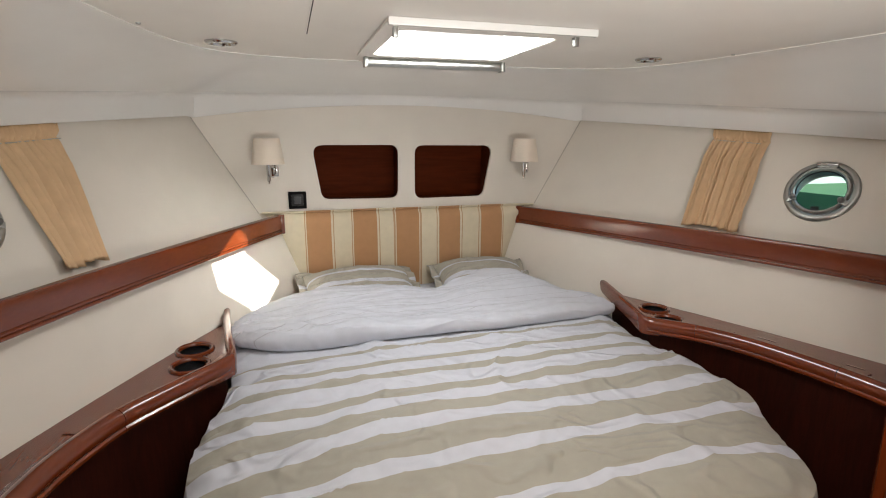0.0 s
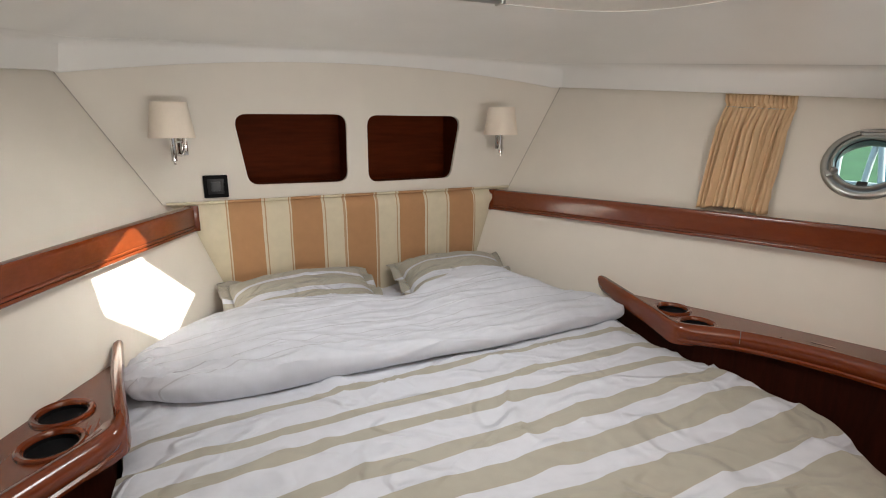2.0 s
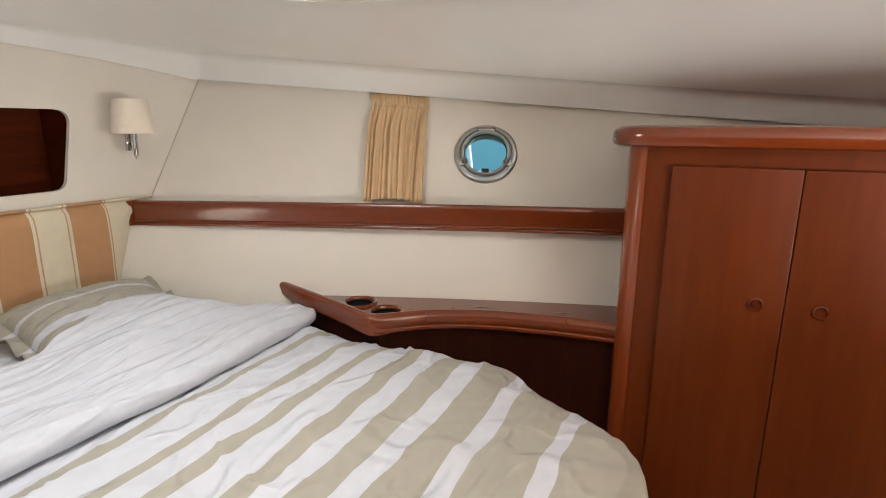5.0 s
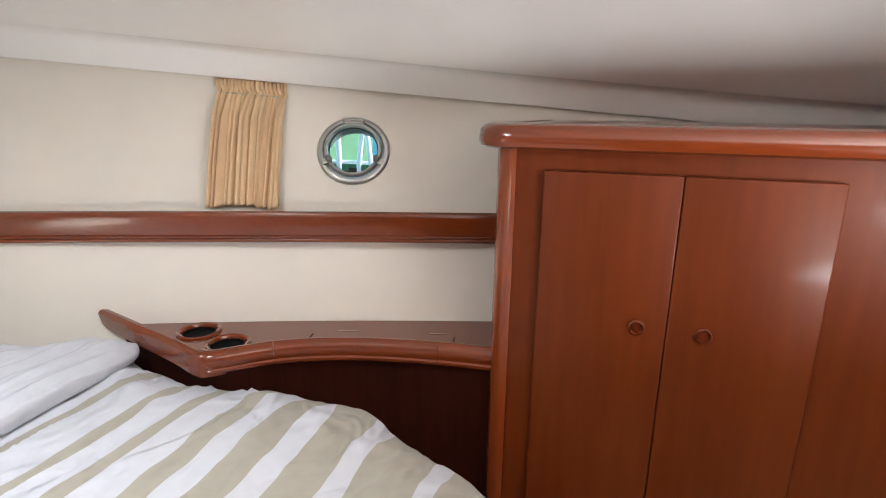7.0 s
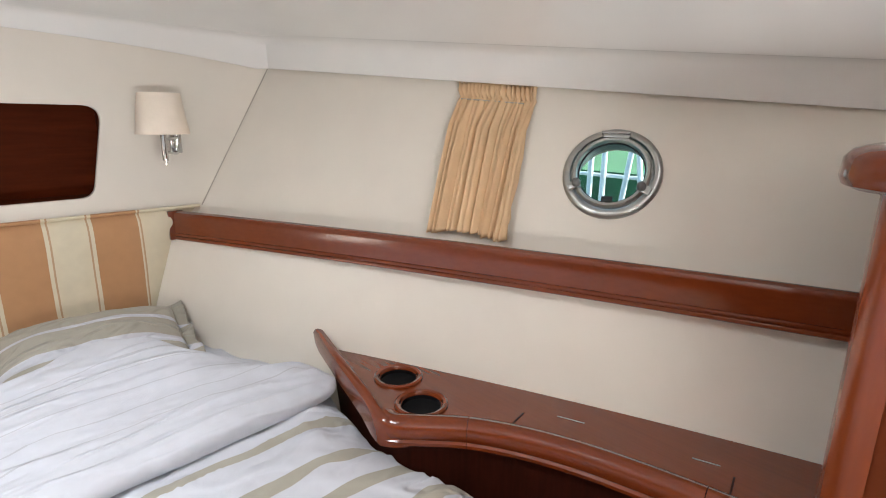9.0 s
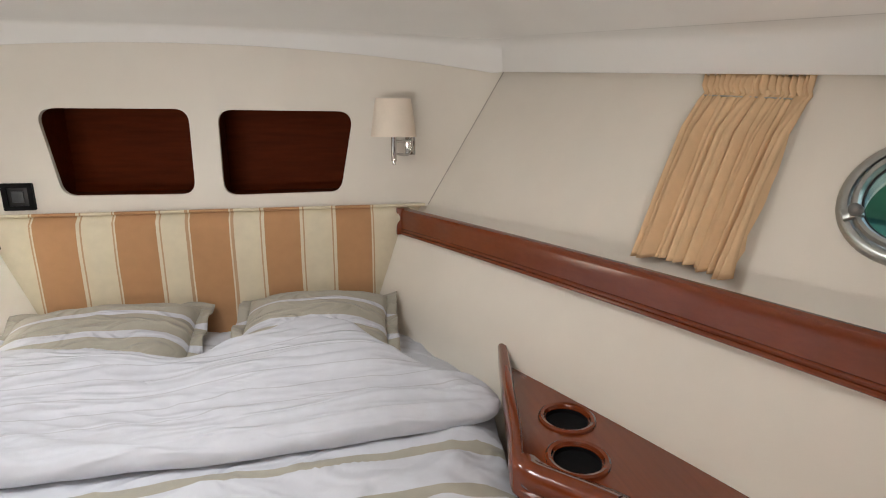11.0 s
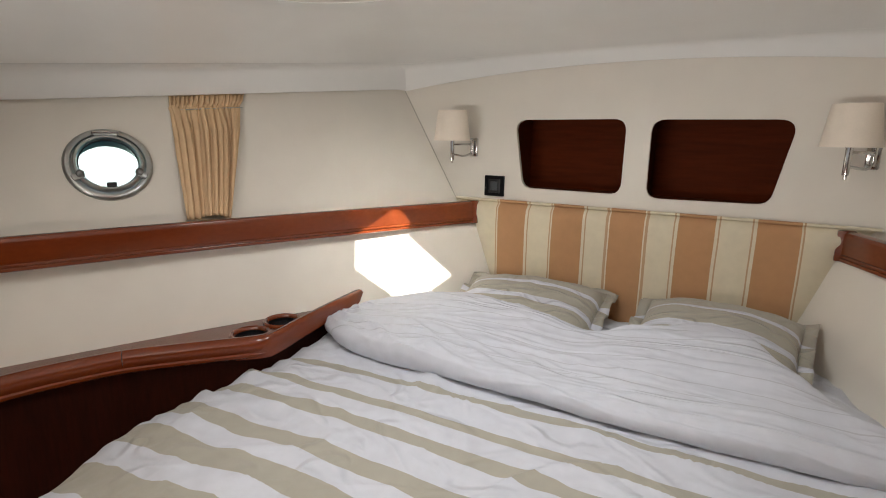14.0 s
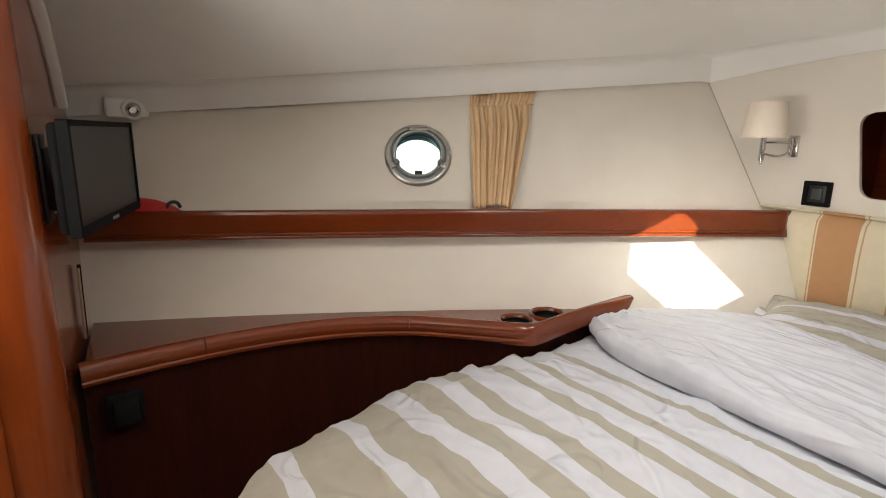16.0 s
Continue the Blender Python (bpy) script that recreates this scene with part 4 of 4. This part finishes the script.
def fold():
    """The turned-back end of the duvet, a thick soft roll that climbs onto the pillows."""
    half = smooth_line([(-0.735, 1.775, 0), (-0.60, 1.715, 0), (-0.35, 1.690, 0), (-0.05, 1.672, 0), (0.25, 1.680, 0), (0.50, 1.705, 0), (0.665, 1.735, 0), (0.705, 1.785, 0), (0.69, 1.85, 0), (0.60, 1.885, 0), (0.48, 1.975, 0), (0.32, 2.12, 0), (0.15, 2.08, 0), (0.03, 2.02, 0), (-0.12, 2.045, 0), (-0.32, 2.10, 0), (-0.46, 2.12, 0), (-0.635, 2.05, 0), (-0.735, 1.935, 0), (-0.758, 1.84, 0), (-0.735, 1.775, 0)], 8)[:-1]
    centre = Vector((0, 1.89, 0))
    # the loose edge wanders a little
    half = [p + (p - centre).normalized() * (0.007 * noise.noise(p * 7) + 0.004 * noise.noise(p * 19)) for p in half]

    def top(x, y):
        climb = max(0, min(1, (y - 1.74) / 0.32))
        z = 0.890 + 0.042 * climb * climb * (3 - 2 * climb)
        z += 0.026 * math.exp(-((x - 0.33) / 0.22) ** 2) * climb + 0.008 * math.exp(-((x + 0.28) / 0.25) ** 2) * climb
        z -= 0.022 * math.exp(-(x / 0.09) ** 2) * climb
        z -= 0.028 * max(0, abs(x) - 0.42) / 0.3 * (0.4 + climb)
        return z

    rings = []
    for k in range(1, 61):
        f = k / 60
        g = 1 - (1 - f) ** 1.35
        ring = []
        for p in half:
            q = centre.lerp(p, g)
            aft = max(0.0, min(1.0, (1.95 - p.y) / 0.15))
            over = (1 - g) / 0.17
            roll = math.sqrt(max(0.0, 1 - max(0, 1 - over) ** 2)) if over < 1 else 1.0
            h = top(q.x, q.y)
            low = (bed_top(q.x, q.y) + 0.004) * aft + (h - 0.030) * (1 - aft)
            base = low + 0.42 * (h - low)
            # creases run along the roll
            v = Vector((q.x * 2.0 + 0.4 * noise.noise(q * 4), q.y * 15 - q.x * 2.2, 1.3))
            crease = (1 - abs(noise.noise(v))) ** 5 * 0.0085 + (1 - abs(noise.noise(v * 2.1 + Vector((3, 7, 0))))) ** 6 * 0.003 + 0.014 * noise.noise(Vector((q.x * 4, q.y * 7, 9))) + 0.004 * noise.noise(Vector((q.x * 8, q.y * 20, 4)))
            # slanting pulls along the loose edge, strongest towards port, and puckers at both ends
            slant = max(0, min(1, (0.25 - q.x) / 0.5)) * max(0, min(1, (1.88 - q.y) / 0.12))
            along, across = 0.91 * q.x - 0.42 * q.y, 0.42 * q.x + 0.91 * q.y
            bend = 0.5 * noise.noise(q * 5)
            pulls = noise.noise(Vector((along * 2.6, across * 19 + bend, 2.2)))
            finer = noise.noise(Vector((along * 5.0, across * 38 + bend, 4.7)))
            crease += slant * (0.015 * (1 - abs(pulls)) ** 4 + 0.006 * (1 - abs(finer)) ** 4)
            end = max(0, abs(q.x) - 0.50) / 0.20
            crease += 0.013 * end * (1 - abs(noise.noise(Vector((q.x * 7, q.y * 22 + q.x * 9, 3.4))))) ** 5
            ring.append(Vector((q.x, q.y, base + (h - base) * roll + crease * min(1, over * 2 + 0.6))))
        rings.append(ring)
    # the roll turns under towards the bed
    for k in range(1, 7):
        a = k / 6 * math.pi / 2
        ring = []
        for p, e in zip(half, rings[59]):
            inw = (centre - p).normalized()
            aft = max(0.0, min(1.0, (1.95 - p.y) / 0.15))
            low = (bed_top(p.x, p.y) + 0.004) * aft + (e.z - 0.012) * (1 - aft)
            pucker = 0.007 * noise.noise(Vector((p.x * 16, p.y * 16, 0.6))) * math.sin(a)
            ring.append(Vector((e.x, e.y, e.z + (low - e.z) * math.sin(a))) + inw * (0.026 * (1 - math.cos(a)) + pucker))
        rings.append(ring)
    bm = loft(rings)
    bm.faces.new([v for v in bm.verts][: len(half)])
    return bm


part("turned_back_end", fold(), WHITE_CLOTH, duvet_thing, "white underside with soft creases")


def pillow(name_at, turn, tilt, seed, w=0.245, h=0.20):
    """A plump pillow with a flat flanged border."""
    t = thing("pillow", "plump beige pillow with white stripes against the headboard", "pillow", group="berth pillows")
    t.matrix_world = Matrix.Translation(name_at) @ pose(0, 0, 0, tilt, 0, turn)
    n = 44
    top, bottom = [], []
    for j in range(n + 1):
        v = j / n * 2 - 1
        a, b = [], []
        for i in range(n + 1):
            u = i / n * 2 - 1
            d = (max(0, 1 - abs(u) ** 2.6) * max(0, 1 - abs(v) ** 2.6)) ** 0.55
            pull = 1 - 0.045 * (1 - abs(v) ** 2) * abs(u) ** 3
            pull_v = 1 - 0.05 * (1 - abs(u) ** 2) * abs(v) ** 3
            x, y = u * w * pull, v * h * pull_v
            r = 0.009 * noise.noise(Vector((x * 9 + seed, y * 13, seed))) + 0.006 * (1 - abs(noise.noise(Vector((x * 5, y * 16, seed + 3))))) ** 6
            a.append((x, y, 0.072 * d + r * min(1, d * 3)))
            b.append((x, y, -0.050 * d))
        top.append(a)
        bottom.append(b)
    bm = loft(top, closed=False)
    loft(bottom, closed=False, bm=bm)
    bmesh.ops.remove_doubles(bm, verts=bm.verts, dist=0.0006)
    part("body", bm, PILLOW_CLOTH, t)
    rim = []
    for k in range(160):
        a = k / 160 * 2 * math.pi
        c, s = math.cos(a), math.sin(a)
        e = max(abs(c), abs(s))
        rim.append((c / e * 0.99, s / e * 0.99))
    rows = []
    for k in range(4):
        f = k / 3
        rows.append([Vector((u * (w * (1 - 0.03 * (1 - abs(v) ** 2) * abs(u) ** 3) + 0.032 * f), v * (h + 0.012 * f), 0.012 * f * math.sin(i * 0.55 + seed) + 0.010 * f * noise.noise(Vector((u * 4, v * 4, seed)))) ) for i, (u, v) in enumerate(rim)])
    ob = part("flange", loft(rows), PILLOW_CLOTH, t)
    md = ob.modifiers.new("thickness", "SOLIDIFY")
    md.thickness = 0.003
    return t


pillow((-0.255, 2.20, 0.872), 3, 13, 1.0, 0.235, 0.185)
pillow((0.300, 2.19, 0.880), -4, 14, 4.0, 0.205, 0.185)

# ---- ceiling: hatch, blind, spot lights ----
t = thing("deck_hatch", "square deck hatch with white frame and clear acrylic", "hatch")
sq = lambda a: [(a[0], a[2]), (a[1], a[2]), (a[1], a[3]), (a[0], a[3])]
outer, inner = rounded(sq(HATCH), 0.012), rounded(sq(OPEN), 0.035)
part("frame", slab(outer, [inner], lambda p: (p[0], p[1], 1.757), Vector((0, 0, 0.007))), PANEL, t, smooth=False)
within = rounded(sq((OPEN[0] + 0.004, OPEN[1] - 0.004, OPEN[2] + 0.004, OPEN[3] - 0.004)), 0.033)
shaft = loft([[(p[0], p[1], z) for p in within] for z in (1.7585, 1.80, 1.8325)])
part("shaft", shaft, GELCOAT, t)
pane = part("pane", slab(rounded(sq((OPEN[0] - 0.01, OPEN[1] + 0.01, OPEN[2] - 0.01, OPEN[3] + 0.01)), 0.04), [], lambda p: (p[0], p[1], 1.834), Vector((0, 0, 0.010))), ACRYLIC, t, "clear acrylic pane", smooth=False)
pane.visible_shadow = False
# two unseen plates over the pane, added to shape the sun patch on the wall
part("sun_cut_corner", slab([(-0.31, 1.18), (-0.06, 1.18), (-0.31, 1.478)], [], lambda p: (p[0], p[1], 1.847), Vector((0, 0, 0.02))), STEEL, t, "unseen metal plate added on the deck side to cut the sun patch", smooth=False)
part("sun_cut_plate", slab([(-0.105, 1.527), (0.16, 1.497), (0.16, 1.68), (-0.105, 1.68)], [], lambda p: (p[0], p[1], 1.847), Vector((0, 0, 0.03))), STEEL, t, "unseen metal plate added on deck side to trim the sun patch", smooth=False)
part("aft_lip", box(HATCH[0], HATCH[1] + 0.01, HATCH[2] - 0.012, HATCH[2], 1.748, 1.7645, 0.002), GELCOAT, t)
for x in (OPEN[0] - 0.012, OPEN[1] + 0.024):
    part("catch", box(x - 0.006, x + 0.006, 1.212, 1.228, 1.735, 1.757, 0.002), STEEL, t)
t = thing("roller_blind", "chromed roller blind housing along the hatch", "blind")
part("tube", tube([(-0.285 + 0.43 * k / 8, 1.678, 1.742) for k in range(9)], 0.014, 20), STEEL, t)
for x in (-0.29, 0.15):
    part("end_bracket", box(x - 0.006, x + 0.006, 1.660, 1.694, 1.726, 1.7565, 0.003), STEEL, t)


def spot_light(m):
    t = thing("spot_light", "small round chromed recessed ceiling spot light", "ceiling light", group="ceiling spots")
    t.matrix_world = m
    part("bezel", lathe([(0.041, 0.0), (0.041, 0.003), (0.036, 0.007), (0.028, 0.007), (0.024, 0.001)], 36), CHROME, t)
    part("reflector", lathe([(0.0245, 0.0012), (0.016, -0.002), (0.0, -0.002)], 28), STEEL, t)
    part("bulb", lathe([(0, 0.005), (0.006, 0.004), (0.009, 0.0), (0.009, -0.002)], 16), PAPER, t, "frosted glass capsule")
    return t


spot_light(oriented((-0.680, 1.573, 1.7645), (0, 0, -1), Vector((0, 1, 0))))
spot_light(oriented((0.585, 1.52, 1.7645), (0, 0, -1), Vector((0, 1, 0))))

t = thing("reading_light", "small chromed swivel reading light on the headliner", "reading light")
lz = edge_z(0.66) + 0.012
base = Vector((hull_up(0.66, lz, -1) + 0.055, 0.66, lz))
t.matrix_world = oriented(base, (1, 0.12, -0.25))
part("pad", box(-0.075, 0.05, -0.030, 0.032, -0.05, 0.0, 0.012), GELCOAT, t, "white moulded pad")
part("base", lathe([(0.0, 0.001), (0.033, 0.001), (0.033, 0.006), (0.028, 0.010), (0.022, 0.009)], 32), GELCOAT, t)
part("ball", lathe([(0.0225, 0.006), (0.022, 0.016), (0.016, 0.025), (0.012, 0.026), (0.010, 0.014), (0, 0.013)], 28), CHROME, t)

for x, y in ((-0.862, 1.38), (0.80, 1.37)):
    t = thing("screw_cap", "tiny cream screw cap in ceiling panel", "screw", (x * 0.96, y, 1.765), "ceiling screws")
    part("cap", lathe([(0.006, 0.0), (0.005, -0.003), (0, -0.004)], 12), STEEL, t)
t = thing("ceiling_seam", "thin dark seam between two ceiling panels", "seam", kind="structure")
part("joint", box(-0.470, -0.468, AFT, 1.40, 1.7638, 1.7646), RUBBER, t)

# ---- outside, through the port lights ----
WATER = material("harbour_water", (0.03, 0.09, 0.08), 0.12, grain=0.3, grain_size=2, bump=0.6, bump_size=3)
bm = bmesh.new()
vs = [bm.verts.new((x, y, -0.55)) for x, y in ((-900, -900), (900, -900), (900, 900), (-900, 900))]
bm.faces.new(vs)
tagged(part("water", bm, WATER), "green harbour water", "water", kind="structure")
LEAF_GLOW = material("glowing_far_foliage", (0.10, 0.24, 0.14), 0.9, grain=0.5, grain_size=1.2)
# the foliage glows by itself in place of daylight falling on it
LEAF_GLOW.node_tree.nodes["Principled BSDF"].inputs["Emission Color"].default_value = (0.62, 1.0, 0.84, 1)
LEAF_GLOW.node_tree.nodes["Principled BSDF"].inputs["Emission Strength"].default_value = 0.38
QUAY = material("grey_green_concrete", (0.17, 0.21, 0.185), 0.8, grain=0.2, grain_size=3, bump=0.3, bump_size=20)
tagged(part("pavement", box(2.7, 5.2, -30, 40, -0.9, 0.15, 0.05), QUAY), "grey-green concrete mooring pontoon", "pavement", kind="structure")
LAWN = material("sunlit_lawn", (0.08, 0.19, 0.08), 0.95, grain=0.4, grain_size=2, bump=0.5, bump_size=30)
tagged(part("ground", box(11.8, 61.0, -70, 90, -0.9, 0.2), LAWN), "green grass bank behind the pontoon", "ground", kind="structure")
BOAT = material("white_topsides", (0.8, 0.8, 0.8), 0.3, grain=0.05)


def far_bank(side):
    rows = []
    rnd = random.Random(3)
    for k in range(81):
        y = -80 + 2 * k
        h = 7 + 2.5 * noise.noise(Vector((k * 0.35, side, 0))) + rnd.uniform(-0.6, 0.6)
        rows.append([(side * 62, y, -0.6), (side * 61, y, h * 0.5), (side * 62, y, h), (side * 66, y, h * 0.9)])
    return tagged(part("backdrop", loft(rows, closed=False), LEAF_GLOW), "green tree line on the far bank, made to glow", "backdrop", kind="structure")


far_bank(1)
far_bank(-1)


def moored_boat(x, y, turned, label, paint, tall=1.0):
    t = thing("moored_boat", label, "boat", (x, y, -0.55))
    rows = []
    for k in range(13):
        f = k / 12
        w = 1.5 * (1 - f**3) + 0.03
        yy = -3.5 + 8 * f
        rows.append([(-w, yy, (1.1 + 0.4 * f) * tall), (-w * 0.85, yy, 0.0), (w * 0.85, yy, 0.0), (w, yy, (1.1 + 0.4 * f) * tall)])
    part("hull", loft(rows, caps=True), paint, t)
    part("cabin", box(-1.1, 1.1, -2.6, 1.2, 1.1 * tall, 0.9 + 1.1 * tall, 0.25, 3), BOAT, t)
    t.rotation_euler = (0, 0, radians(turned))
    part("mast", tube([(0, -0.5, 2.0), (0, -0.5, 6.5)], 0.05), BOAT, t)
    return t


BLUE_BOAT = material("pale_blue_topsides", (0.30, 0.62, 0.72), 0.35, grain=0.06, grain_size=3)
moored_boat(13.5, 13.4, 90, "white motor cruiser moored beyond the pontoon", BOAT)
moored_boat(9.5, 0.9, 0, "pale blue boat with tall topsides moored alongside", BLUE_BOAT, 1.55)
# added boat whose sunlit hull fills the port-side window with white
moored_boat(-6.0, 3.8, 0, "white motor cruiser added to port so its sunlit hull whitens the window", BOAT)


def pontoon_stand(x, y):
    """A white tubular stand: an A-shaped brace with two posts beside it."""
    t = thing("mooring_stand", "white tubular stand with an A-shaped brace on the pontoon", "stand", (x, y, 0.15))
    for foot in (-0.17, 0.17):
        part("brace", tube([(0, foot, 0.0), (0, foot * 0.08, 1.20)], 0.022), BOAT, t)
    for off, high in ((0.26, 1.35), (0.38, 1.35)):
        part("post", tube([(0, off, 0.0), (0, off, high)], 0.024), BOAT, t)
    for h in (0.55, 0.86):
        part("crossbar", tube([(0.03, -0.5, h), (0.03, 0.62, h)], 0.016), BOAT, t)
    return t


pontoon_stand(4.0, 2.78)

# ---- true size ----
for ob in scene.objects:
    if ob.parent is None and ob != cam:
        ob.matrix_basis = Matrix.Scale(SIZE, 4) @ ob.matrix_basis
